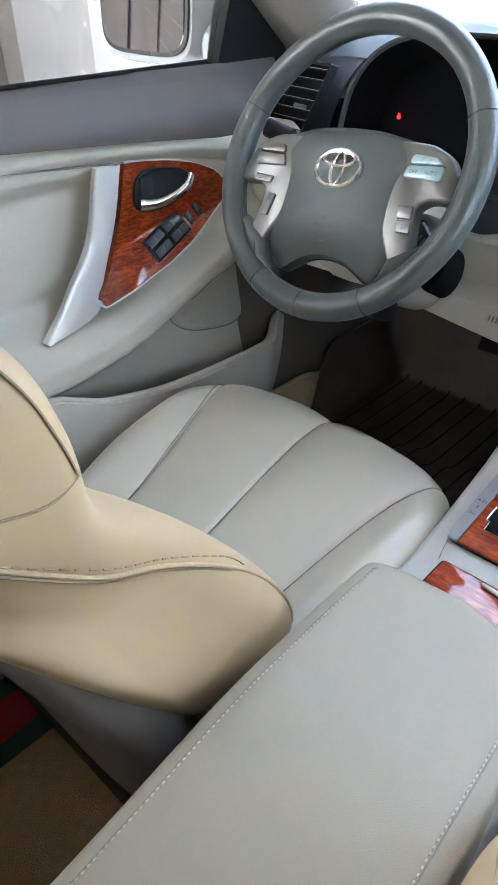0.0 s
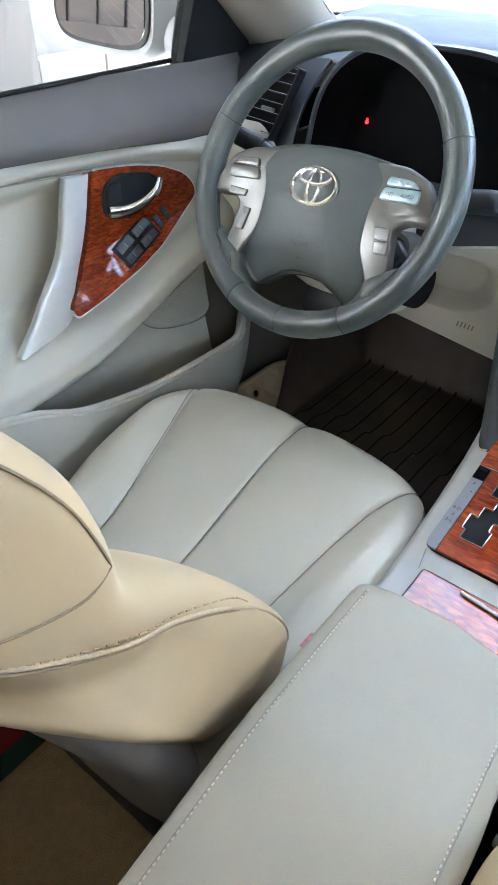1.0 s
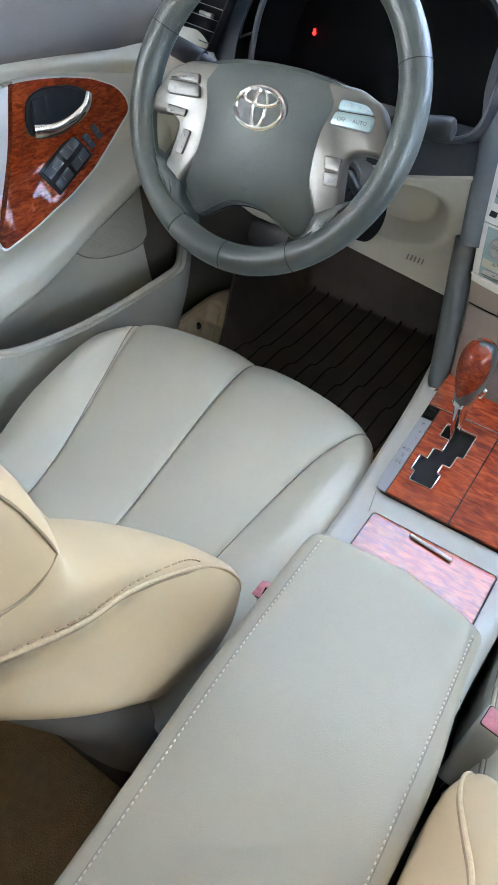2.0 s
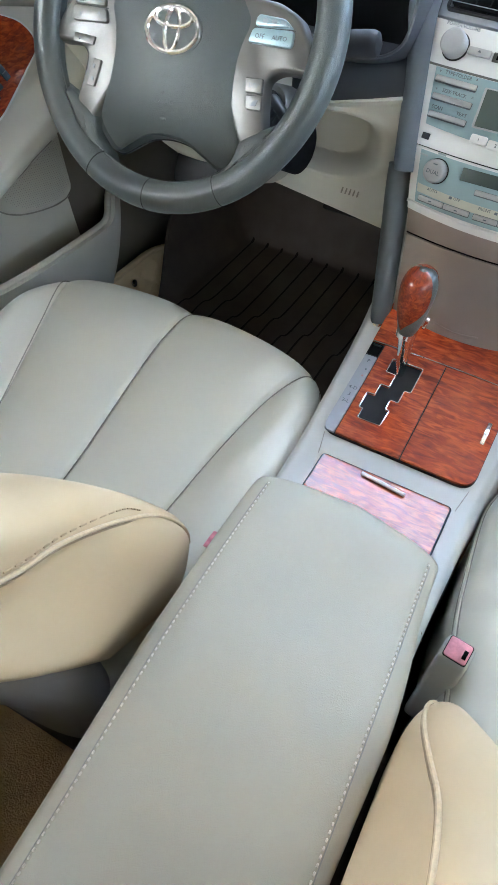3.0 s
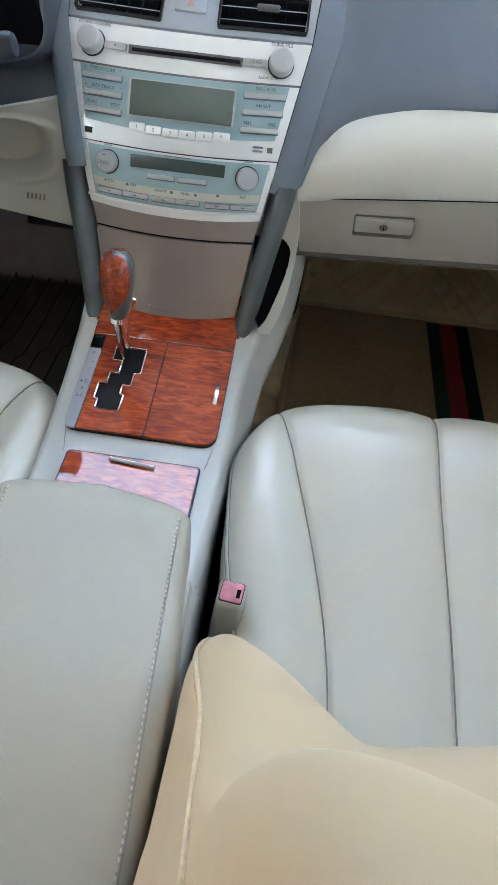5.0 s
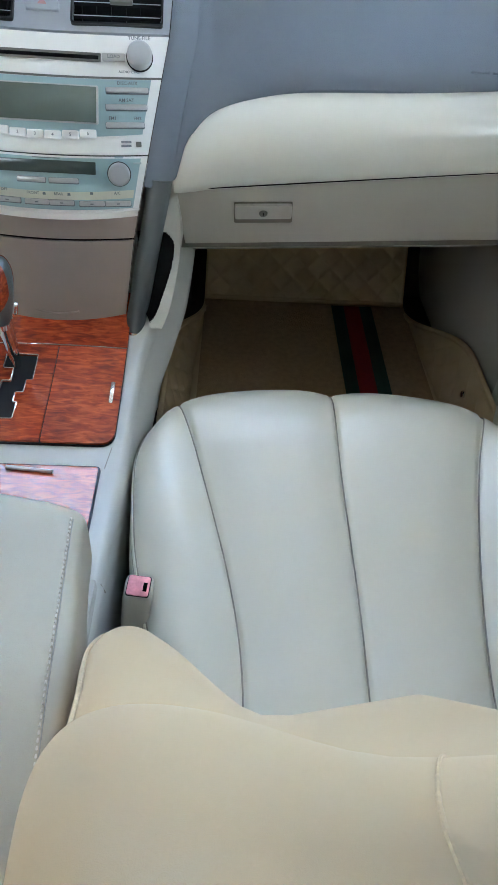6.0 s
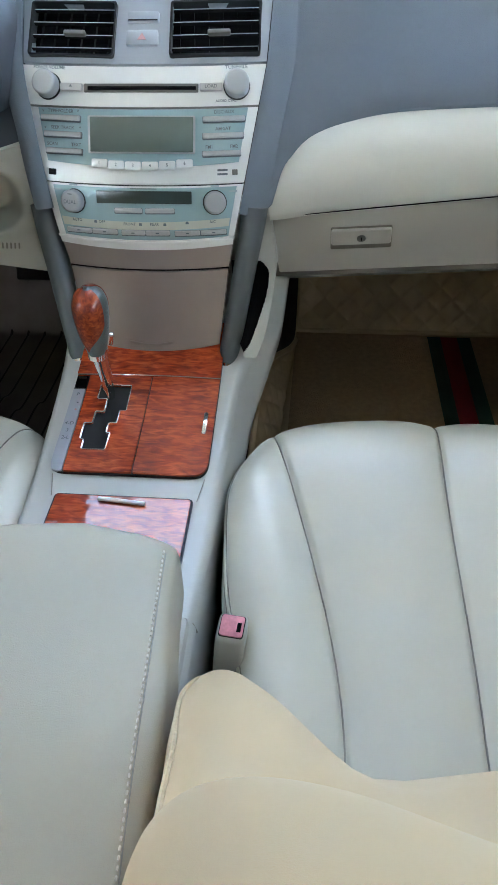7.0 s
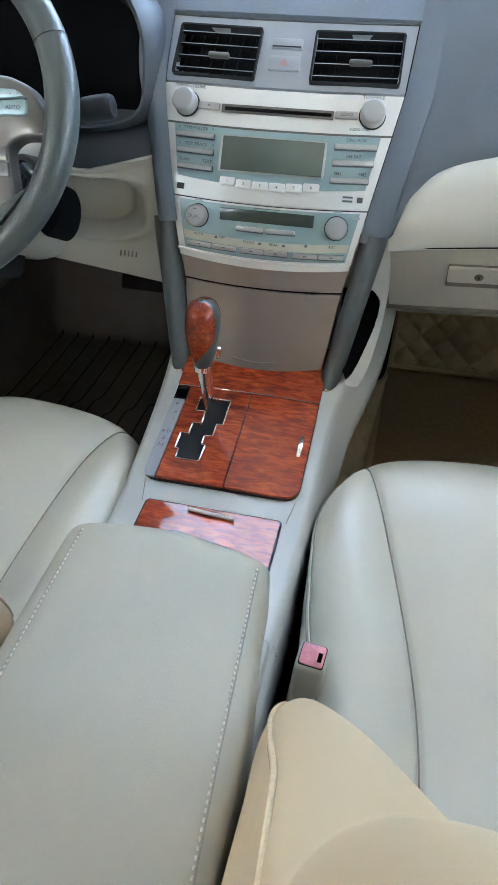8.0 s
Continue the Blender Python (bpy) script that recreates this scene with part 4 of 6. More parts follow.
part("bright_edge", tube([top_at(-0.09 + 0.1845 * k / 20, 0.8292, 0.0034) for k in range(21)], 0.0009, 6), M_CHROME, console)
scale = part("gear_scale", console_panel(rect(-0.0905, -0.0750, 0.6815, 0.806, [0.018, 0.001, 0.001, 0.002]), 0.0030, 0.003), M_VENT, console, "silver strip with gear letters")


def on_scale(x, y):
    return frame_of(top_at(x, y, 0.0033), (1, 0, 0), (0, 1, 0.2))


for words, y, mat in (("P", 0.797, M_INK), ("N", 0.769, M_INK), ("4-D", 0.751, M_INK), ("3", 0.740, M_INK), ("2-L", 0.729, M_INK)):
    if words != "N":
        lettering(words, 0.0072, mat, scale, on_scale(-0.0825, y))
part("gear_dot", disc(0.0011, 0.0004, 0, 12), M_INK, scale, m=on_scale(-0.080, 0.7835))
part("gear_dot", disc(0.0014, 0.0004, 0, 12), M_REDPRINT, scale, m=on_scale(-0.080, 0.7725))
part("release_slot", console_panel(rect(-0.0895, -0.0752, 0.810, 0.826, 0.001), 0.0034, 0.003), M_DARK, console, "black lock release slot")
part("release_ridge", box(0.010, 0.0025, 0.0015, 0.0004), M_SWITCH, console, m=pose(-0.0823, 0.823, CON_Z(0.823) + 0.0048, 11))
part("lid_handle", moved(box(0.0055, 0.034, 0.003, 0.0014), Matrix.Translation((0.0835, 0.757, CON_Z(0.757) + 0.0052)) @ pose(0, 0, 0, 11)), M_CHROME, ashtray, "chrome grip")
part("trim_surround", console_panel(rect(-0.0737, 0.0834, 0.500, 0.6502, [0.002, 0.002, 0.006, 0.006]), 0.0008, 0.003), M_BLACK, console)
front_lid = part("wood_panel", console_panel(rect(-0.0715, 0.0812, 0.500, 0.6478, [0.002, 0.002, 0.004, 0.004]), 0.0024, 0.003), M_WOOD, console, "glossy burl wood sliding lid")
part("lid_handle", tube([top_at(-0.0215 + 0.053 * k / 12, 0.6415 - 0.0004 * k, 0.0036) for k in range(13)], 0.0024, 8), M_SILVER, front_lid, "slim silver grip")

# armrest lid
ARM = thing("armrest", "pale grey-beige leather console armrest lid", "armrest", (0.005, 0.3, 0.29))


def arm_top(y):
    return 0.379 - 0.045 * smooth(0.36, 0.05, y)


def arm_ring(y, k=1.0, n=96):
    out = []
    w = 0.101 - 0.005 * smooth(0.48, 0.2, y)
    wr = 0.106 - 0.016 * smooth(0.34, 0.52, y)
    mid = arm_top(y) - 0.049
    for i in range(n):
        a = 2 * math.pi * i / n
        c, s = math.cos(a), math.sin(a)
        x = (w if c < 0 else wr) * math.copysign(abs(c) ** 0.20, c) * (0.955 + 0.045 * k)
        up = 0.049 if s > 0 else 0.045
        z = up * math.copysign(abs(s) ** 0.24, s) * k
        if s > 0:
            z += 0.003 * (1 - (x / w) ** 2) * k
        out.append((0.006 + x, y + (0.011 * (1 - (x / w) ** 2) - 0.012 * max(0.0, x / w)) * smooth(0.36, 0.52, y), mid + z))
    return out


arm_ys = [(0.04, 0.5), (0.05, 0.78), (0.075, 0.93), (0.11, 1.0)] + [(0.14 + 0.355 * k / 24, 1.0) for k in range(25)] + [(0.507, 0.99), (0.516, 0.95), (0.522, 0.87), (0.525, 0.72), (0.526, 0.5)]
lid = part("lid", loft([arm_ring(y, k) for y, k in arm_ys]), M_LID, ARM, "pale leather lid with stitched edges")
part("bin", slab(-0.090, 0.102, 0.09, 0.50, 0.12, 0.292, 0.008), M_BEIGE, ARM, "pale beige plastic bin")
for side in (-1, 1):
    dashes = []
    groove = []
    y = 0.12
    while y < 0.512:
        x = -0.0770 + 0.005 * smooth(0.48, 0.2, y) if side < 0 else 0.1000 - 0.052 * max(0.0, y - 0.24)
        z = arm_top(y) + 0.0030 * (1 - ((x - 0.006) / 0.102) ** 2) - 0.0008
        yy = y - 0.010 * max(0, side) * smooth(0.36, 0.52, y)
        dashes.append(moved(box(0.0016, 0.0032, 0.0014, 0.0005, 1), Matrix.Translation((x, yy, z + 0.0008))))
        groove.append((x + side * 0.0018, yy, z - 0.0004))
        y += 0.0052
    part("stitching", join(dashes), M_THREAD, lid, "cream thread stitches")["kind"] = "stuff"
    part("seam", tube(groove, 0.0005, 5), M_SEAM, lid)

# gear lever
lever = thing("gear_lever", "chrome gear lever with a wood and grey leather knob", "gear lever", (-0.04, 0.79, 0.32))
part("shaft", tube(spline([(-0.0405, 0.797, 0.315), (-0.0415, 0.793, 0.36), (-0.0425, 0.788, 0.402)], 6), lambda t: 0.0050 + 0.0068 * t, 20), M_CHROME, lever, "chrome tapered shaft")


def knob_point(u, v, k=1.0):
    a = 2 * math.pi * u
    w = curve1([0, 0.12, 0.4, 0.72, 0.90, 0.97, 1.0], [0.52, 0.66, 0.90, 1.0, 0.80, 0.48, 0.0])(v)
    return (-0.0425 + 0.0198 * w * math.cos(a) * k, 0.785 + 0.006 * v + 0.024 * w * math.sin(a) * k, 0.394 + (0.080 * v) * (1 + (k - 1) * 0.3))


part("knob", grid(knob_point, 40, 30, close_u=True), M_WHEEL, lever, "grey leather knob")
part("knob_inlay", thicken(grid(lambda u, v: knob_point(0.69 + (u - 0.5) * 0.46 * smooth(-0.04, 0.50, v) ** 0.8, 0.10 + 0.885 * v, 1.03), 18, 24), 0.001), M_DOORWOOD, lever, "burl wood inlay")
part("knob_inlay", thicken(grid(lambda u, v: knob_point(0.25 + (u - 0.5) * 0.34 * math.sin(math.pi * (0.10 + 0.75 * v)) ** 0.6, 0.10 + 0.885 * v, 1.035), 18, 24), 0.001), M_DOORWOOD, lever, "burl wood inlay")
part("lock_button", prism(rounded([(-0.004, -0.008), (0.004, -0.008), (0.004, 0.008), (-0.004, 0.008)], 0.003), 0.004, 0.001), M_CHROME, lever, "chrome button", m=frame_of((-0.0255, 0.786, 0.412), (0, 1, 0), (0.2, 0, 1)))
part("collar", tube([(-0.0427, 0.7868, 0.386), (-0.0427, 0.7868, 0.398)], 0.0122, 20), M_CHROME, lever)
def gate_wall(u, v):
    p = gate_line[round(u * len(gate_line)) % len(gate_line)]
    x, y, z = top_at(p[0], p[1], 0.0030)
    return (x, y, z - 0.016 * v)


slot = part("gate_slot", grid(gate_wall, len(gate_line), 3, close_u=True), M_BLACK, console, "dark zigzag gear gate")
part("gate_floor", console_panel(rect(-0.066, -0.014, 0.710, 0.814, 0.002), -0.0130, 0.001), M_DARK, slot, "dark gate floor")
part("gate_rim", tube([top_at(p[0], p[1], 0.0036) for p in gate_line], 0.0007, 6, closed=True), M_CHROME, slot, "chrome rim")
for x, y in ((-0.058, 0.745), (-0.048, 0.763), (-0.036, 0.783)):
    part("gate_step", box(0.011, 0.010, 0.010, 0.001), M_DARK, slot, m=pose(x, y, CON_Z(y) - 0.004, 11))


# seat belt buckles
def buckle(s, x, y, z):
    b = thing("seat_belt_buckle", "beige seat belt buckle with a worn red button beside the seat", "buckle", (x, y, z - 0.09), "seat belt buckles")
    m = frame_of((x, y, z), (1, 0, 0), (0, 0.975, 0.22)) @ pose(0, 0, 0, 0, 0, -6 * s)
    sh = part("housing", moved(moved(box(0.029, 0.028, 0.085, 0.005, 3), pose(0, 0, -0.042)), Matrix(((1, 0, 0.03, 0), (0, 1, 0.55, 0), (0, 0, 1, 0), (0, 0, 0, 1)))), M_BEIGE, b, "beige plastic housing", m=m)
    part("button_well", prism(rounded([(-0.012, -0.0113), (0.012, -0.0113), (0.012, 0.0113), (-0.012, 0.0113)], 0.003), 0.001, 0.0003), M_BLACK, sh, m=m @ pose(0, 0, -0.0003))
    part("release_button", prism(rounded([(-0.0112, -0.0105), (0.0112, -0.0105), (0.0112, 0.0105), (-0.0112, 0.0105)], 0.003), 0.0022, 0.0008), M_PINK, sh, "worn glossy red button", m=m)
    part("tongue_slot", box(0.004, 0.009, 0.0008), M_DARK, sh, m=m @ pose(0.007, -0.001, 0.0026))
    part("stalk", tube([(x, y - 0.018, z - 0.074), (x, y + 0.01, 0.04)], 0.012, 8, flat=0.5), M_BLACK, b, "black belt stalk")
    return b


buckle(1, 0.1415, 0.500, 0.276)
buckle(-1, -0.1335, 0.500, 0.256)

# ---- seats ----
def seat_top(y):
    return curve1([0.36, 0.50, 0.64, 0.72, 0.80], [0.212, 0.235, 0.268, 0.286, 0.290])(y)


def seam_off(y):
    return 0.125 + 0.070 * (max(0.0, y - 0.41) / 0.37) ** 1.5


def cushion_point(xc, a, b):
    """a in -1..1 across, b in 0..1 from the back to the front and down."""
    W, R, skirt = 0.248, 0.050, 0.13
    L = W - R + R * math.pi / 2 + skirt
    s = abs(a) * L
    if s < W - R:
        fx, dx = s, 0.0
    elif s < W - R + R * math.pi / 2:
        t = (s - W + R) / R
        fx, dx = W - R + R * math.sin(t), R * (1 - math.cos(t))
    else:
        fx, dx = W, R + s - (W - R + R * math.pi / 2)
    back, front, Rf = 0.33, 0.815, 0.055
    Lf = front - back - Rf + Rf * math.pi / 2 + 0.11
    q = b * Lf
    if q < front - back - Rf:
        y, dy = back + q, 0.0
    elif q < front - back - Rf + Rf * math.pi / 2:
        t = (q - (front - back - Rf)) / Rf
        y, dy = front - Rf + Rf * math.sin(t), Rf * (1 - math.cos(t))
    else:
        y, dy = front, Rf + q - (front - back - Rf + Rf * math.pi / 2)
    k = 1.0 - 0.14 * smooth(0.69, 0.82, y) ** 1.5 - 0.10 * smooth(0.60, 0.42, y)
    curve = 0.026 * (fx / W) ** 2
    x = fx * k
    d = 9.0
    for o in (0.0, seam_off(y), ):
        d = min(d, abs(x - o))
    fade = 1.0 if dy < 0.03 else math.exp(-(dy - 0.03) / 0.02)
    z = seat_top(y) + (0.010 * (1 - math.exp(-(d / 0.026) ** 1.3)) - 0.0035 * math.exp(-(d / 0.003) ** 2)) * fade
    z += 0.010 * smooth(seam_off(y), seam_off(y) + 0.05, x) * smooth(0.80, 0.62, y)
    z -= math.hypot(dx, dy) + 0.006 * (fx / W) ** 3 * smooth(0.55, 0.75, y)
    lean = (0.014 if xc < 0 else -0.003) + 0.011 * smooth(0.72, 0.45, y)
    return Vector((xc + lean + math.copysign(x, a), y - curve + (0.008 if xc < 0 else 0.004), max(0.06, z + (0.004 if xc < 0 else 0.010))))


def seat(xc, shift, label, recline=22.5):
    """A front seat: cushion, reclined backrest cover, rear shell and headrest; shift moves the backrest."""
    s = thing("front_seat", label, "car seat", (xc, 0.55, 0.0), "front seats")
    edge = curve1([0.16, 0.30, 0.37, 0.44, 0.50, 0.60, 0.68, 0.76], [0.606, 0.612, 0.616, 0.624, 0.636, 0.652, 0.638, 0.61])
    cushion = part("cushion", grid(lambda u, v: cushion_point(xc, 2 * u - 1, v), 420, 130), M_SEAT, s, "pale grey leather cushion with long seams")
    for o in (-1, 0, 1):
        line = []
        for k in range(60):
            b = 0.03 + 0.80 * k / 59
            y = cushion_point(xc, 0.0, b).y
            W, R, skirt = 0.248, 0.050, 0.13
            L = W - R + R * math.pi / 2 + skirt
            kk = 1.0 - 0.14 * smooth(0.69, 0.82, y) ** 1.5 - 0.10 * smooth(0.60, 0.42, y)
            line.append(cushion_point(xc, o * seam_off(y) / kk / L, b) + Vector((0, 0, 0.0011)))
        part("seam", tube(line, 0.0009, 5), M_SEAM, cushion)
    for o in (-1, 1):
        for name, off, r, mat in (("piping", 0.0, 0.0021, M_SEAT), ("seam", 0.009, 0.0011, M_SEAM), ("seam", -0.008, 0.0008, M_SEAM)):
            line = [cushion_point(xc, o * (edge(b) + off + (0.05 if xc < 0 else 0.0)), b) for b in (0.16 + 0.60 * k / 69 for k in range(70))]
            part(name, tube(line, r, 6), mat, cushion, "thin edge piping" if name == "piping" else "")
    base = part("seat_base", slab(xc - 0.215, xc + 0.215, 0.30, 0.76, -0.02, 0.13, 0.02), M_BLACK, s, "black seat base")

    B = Vector((xc, 0.33 + shift, 0.22))
    rs, rk = math.sin(radians(recline)), math.cos(radians(recline))
    ax, nn = Vector((0, -rs, rk)), Vector((0, rk, rs))
    half = curve1([0.0, 0.10, 0.25, 0.33, 0.40, 0.48, 0.56, 0.62], [0.236, 0.250, 0.230, 0.218, 0.209, 0.199, 0.175, 0.13])
    bol = curve1([0.0, 0.04, 0.12, 0.20, 0.27, 0.32, 0.36, 0.41, 0.46, 0.56, 0.62], [0.165, 0.178, 0.168, 0.146, 0.116, 0.088, 0.080, 0.096, 0.100, 0.072, 0.03])
    mid = curve1([0.0, 0.10, 0.20, 0.30, 0.36, 0.44, 0.52, 0.58, 0.62], [0.060, 0.104, 0.105, 0.086, 0.078, 0.084, 0.068, 0.050, 0.02])
    slant = curve1([0.0, 0.10, 0.30, 0.55, 0.62], [4.0, 3.2, 1.4, 0.2, 0.0])
    REAR = -0.055

    def back_point(a, phi, grow=0.0):
        c, q = math.cos(phi), math.sin(phi)
        w = half(a) + grow + (0.036 * smooth(0.24, 0.40, a) if xc < 0 else 0.0)
        u = math.copysign(abs(c) ** 0.32, c)
        f = mid(a) + (bol(a) - mid(a)) * smooth(0.44, 0.95, abs(u)) - 0.016 * smooth(0.08, 0.40, abs(u)) * smooth(0.75, 0.45, abs(u)) * smooth(0.5, 0.3, a)
        lo = REAR + 0.02 * smooth(0.8, 1.0, abs(u))
        m0 = 0.02
        nq = m0 + (f + grow - m0) * abs(q) ** 0.26 if q > 0 else m0 + (lo - grow - m0) * abs(q) ** 0.6
        aa = a + slant(a) * max(0.0, 0.04 - nq)
        return B + Vector((u * w, 0, 0)) + ax * aa + nn * nq

    rows = [0.0, 0.006] + [0.02 + 0.58 * k / 70 for k in range(71)] + [0.608, 0.614, 0.618, 0.62]
    cover = part("backrest", loft([[back_point(a, 2 * math.pi * k / 140) for k in range(140)] for a in rows]), M_TAN, s, "tan leather backrest cover with piping")

    def on_side(a, want, o):
        """The place on the side of the backrest at height a whose depth is want."""
        want = min(want, 0.94 * bol(a))
        best = min((back_point(a, p) for p in [math.pi / 2 - o * (0.95 + 1.0 * k / 700) for k in range(701)]), key=lambda v: abs((v - B).dot(nn) - want))
        return best + Vector((o * 0.001, 0, 0))

    inner = -1 if xc > 0 else 1
    for o in (-1, 1):
        if xc > 0:
            turn = [2 * math.pi * k / 140 for k in (56, 57.3, 58.6, 60.4, 61.6, 61.8)]
            pts = [back_point(a, p if o < 0 else math.pi - p, 0.001) for a, p in zip((0.03, 0.07, 0.10, 0.144, 0.20, 0.25), turn)]
            pts += [on_side(a, w, o) for a, w in ((0.29, 0.080), (0.325, 0.050), (0.36, 0.012), (0.39, -0.02))]
        else:
            pts = [on_side(a, w, o) for a, w in ((0.03, 0.150), (0.08, 0.154), (0.14, 0.145), (0.20, 0.120), (0.26, 0.082), (0.31, 0.046), (0.355, 0.010), (0.38, -0.015))]
        line = spline(pts, 6)
        part("piping", tube(line, lambda t: 0.0005 + 0.0013 * min(1, 14 * t, 14 * (1 - t)), 8), M_TANPIPE, cover, "rolled tan piping")
        below = [p + nn * -0.0030 + ax * -0.0012 for p in line]
        part("seam", tube(below, lambda t: 0.0003 + 0.0011 * min(1, 14 * t, 14 * (1 - t)), 6), M_TANSEAM, cover)
        if o != inner or xc > 0:
            continue
        row = spline([on_side(a, w + 0.007, o) for a, w in ((0.17, 0.133), (0.20, 0.120), (0.26, 0.082), (0.31, 0.046), (0.355, 0.010), (0.38, -0.015))], 12)
        stitches = [tube([p, p.lerp(q, 0.62)], 0.0007, 5) for p, q in zip(row[::2], row[2::2])]
        part("stitching", join(stitches), M_STITCH, cover, "brown topstitching")["kind"] = "stuff"
        ridge = spline([on_side(a, w, o) for a, w in ((0.395, 0.074), (0.42, 0.078), (0.46, 0.080), (0.51, 0.070), (0.56, 0.050))], 5)
        part("seam", tube(ridge, lambda t: 0.0004 + 0.0008 * min(1, 10 * t, 10 * (1 - t)), 6), M_TANSEAM, cover)
        link = spline([on_side(a, w, o) for a, w in ((0.395, 0.074), (0.400, 0.05), (0.406, 0.025), (0.41, 0.0))], 5)
        part("seam", tube(link, lambda t: 0.0004 + 0.0006 * min(1, 10 * t, 10 * (1 - t)), 6), M_TANSEAM, cover)

    def on_front(a, x):
        """The place on the front of the backrest at height a, x beside its middle."""
        w = half(a) + (0.036 * smooth(0.24, 0.40, a) if xc < 0 else 0.0)
        c = min(0.98, abs(x) / w) ** (1 / 0.32)
        return back_point(a, math.acos(math.copysign(c, x))) + nn * 0.0004

    oval = [(a, o * x) for o, x, a in ((-1, 0.112, 0.575), (-1, 0.108, 0.545), (-1, 0.095, 0.49), (-1, 0.068, 0.42), (-1, 0.035, 0.377), (1, 0.0, 0.363), (1, 0.035, 0.377), (1, 0.068, 0.42), (1, 0.095, 0.49), (1, 0.108, 0.545), (1, 0.112, 0.575))]
    ov_a, ov_x = [p[0] for p in oval], [p[1] for p in oval]
    oval = [on_front(p.x, p.y) for p in spline([(q, w, 0.0) for q, w in zip(ov_a, ov_x)], 10)]
    part("seam", tube(oval, 0.0007, 6), M_TANPIPE, cover, "stitched seam below the headrest")

    def shell_ring(a, k):
        out = []
        for i in range(48):
            t = 2 * math.pi * i / 48
            c, q = math.cos(t), math.sin(t)
            w = (half(max(0, a)) - 0.012) * k
            out.append(B + Vector((w * math.copysign(abs(c) ** 0.45, c), 0, 0)) + ax * a + nn * (-0.008 - 0.038 * smooth(0.12, -0.12, a) + 0.045 * k * math.copysign(abs(q) ** 0.6, q)))
        return out

    part("back_shell", loft([shell_ring(a, k) for a, k in ((-0.25, 0.72), (-0.235, 0.86), (-0.19, 0.95), (-0.14, 0.98), (-0.05, 1.0), (0.1, 1.0), (0.25, 1.0), (0.38, 0.98))]), M_SHELL, s, "grey leather rear shell of the backrest")

    H = B + ax * 0.622 + nn * 0.066

    def head_ring(a, k):
        return [H + ax * a + Vector((0.103 * k * math.copysign(abs(math.cos(t)) ** 0.55, math.cos(t)), 0, 0)) + nn * (0.062 * k * math.copysign(abs(math.sin(t)) ** 0.7, math.sin(t)))
                for t in [2 * math.pi * (i + 0.5) / 96 for i in range(96)]]

    head = part("headrest", loft([head_ring(0.116 * math.copysign(abs(math.sin(t)) ** 0.55, math.sin(t)), abs(math.cos(t)) ** 0.35 * (1 - 0.04 * math.sin(t))) for t in [radians(-88 + 176 * k / 40) for k in range(41)]]), M_HEADSHADE, s, "leather headrest with shadow put into its dark colour")
    for o in (-1, 1):
        part("headrest_post", tube([B + ax * 0.52 + Vector((o * 0.06, 0, 0)), H - ax * 0.05 + Vector((o * 0.06, 0, 0))], 0.006, 10), M_CHROME, head, "chrome post")
    return s


seat(-0.365, 0.0, "pale grey leather driver seat with a tan backrest cover")
seat(0.367, -0.038, "pale grey leather passenger seat with a tan backrest cover", 24.5)


# ---- steering wheel ----
wheel = thing("steering_wheel", "grey leather steering wheel with silver control spokes", "steering wheel", (-0.368, 0.8155, 0.6435))
SW = frame_of((-0.368, 0.8155, 0.6435), (1, 0, 0), (0, math.sin(radians(28.4)), math.cos(radians(28.4)))) @ pose(0, 0, 0, 0, 0, 4.5)
RIM = 0.173


def rim_at(a, d=0.0, out=0.0):
    return SW @ Vector(((RIM + d) * math.cos(a), (RIM + d) * math.sin(a), out))


part("rim", tube([rim_at(2 * math.pi * k / 120) for k in range(120)], lambda t: 0.0165 + 0.0012 * math.cos(4 * math.pi * t) ** 2, 20, closed=True), M_WHEEL, wheel, "grey leather rim")
for a in (22, 158, 242, 268, 298):
    ring = [SW @ Vector(((RIM + 0.0178 * math.cos(t)) * math.cos(radians(a)), (RIM + 0.0178 * math.cos(t)) * math.sin(radians(a)), 0.0178 * math.sin(t))) for t in [2 * math.pi * k / 24 for k in range(24)]]
    part("rim_seam", tube(ring, 0.0005, 5, closed=True), M_BLACK, wheel)
dots = []
for k in range(150):
    a = radians(165 + 140 * k / 149)
    dots.append(moved(box(0.0011, 0.0022, 0.0011, 0.0003, 1), Matrix.Translation(rim_at(a, -0.0172, 0.0035)) @ SW.to_3x3().to_4x4() @ pose(0, 0, 0, 0, 0, math.degrees(a) + 20)))
part("stitching", join(dots), M_WHEEL, wheel)["kind"] = "stuff"

half_hub = [(0, 0.044), (0.045, 0.0425), (0.084, 0.036), (0.112, 0.026), (0.098, 0.008), (0.087, -0.014), (0.085, -0.040), (0.090, -0.070), (0.101, -0.104),
            (0.090, -0.122), (0.071, -0.138), (0.052, -0.126), (0.028, -0.113), (0, -0.109)]
hub = [(x + 0.002, y) for x, y in half_hub + [(-x, y) for x, y in half_hub[-2:0:-1]]]
HUBC = Vector((0, -0.035))


def hub_ring(k, z):
    pts = rounded(hub, 0.012, 4)
    out = []
    for p in pts:
        q = HUBC + (p - HUBC) * k
        out.append(SW @ Vector((q.x, q.y, z - 0.009 + 0.010 * (1 - (q.x / 0.1) ** 2) * (0 if k > 0.985 else 1) - (0.018 * smooth(-0.07, -0.135, q.y)))))
    return out


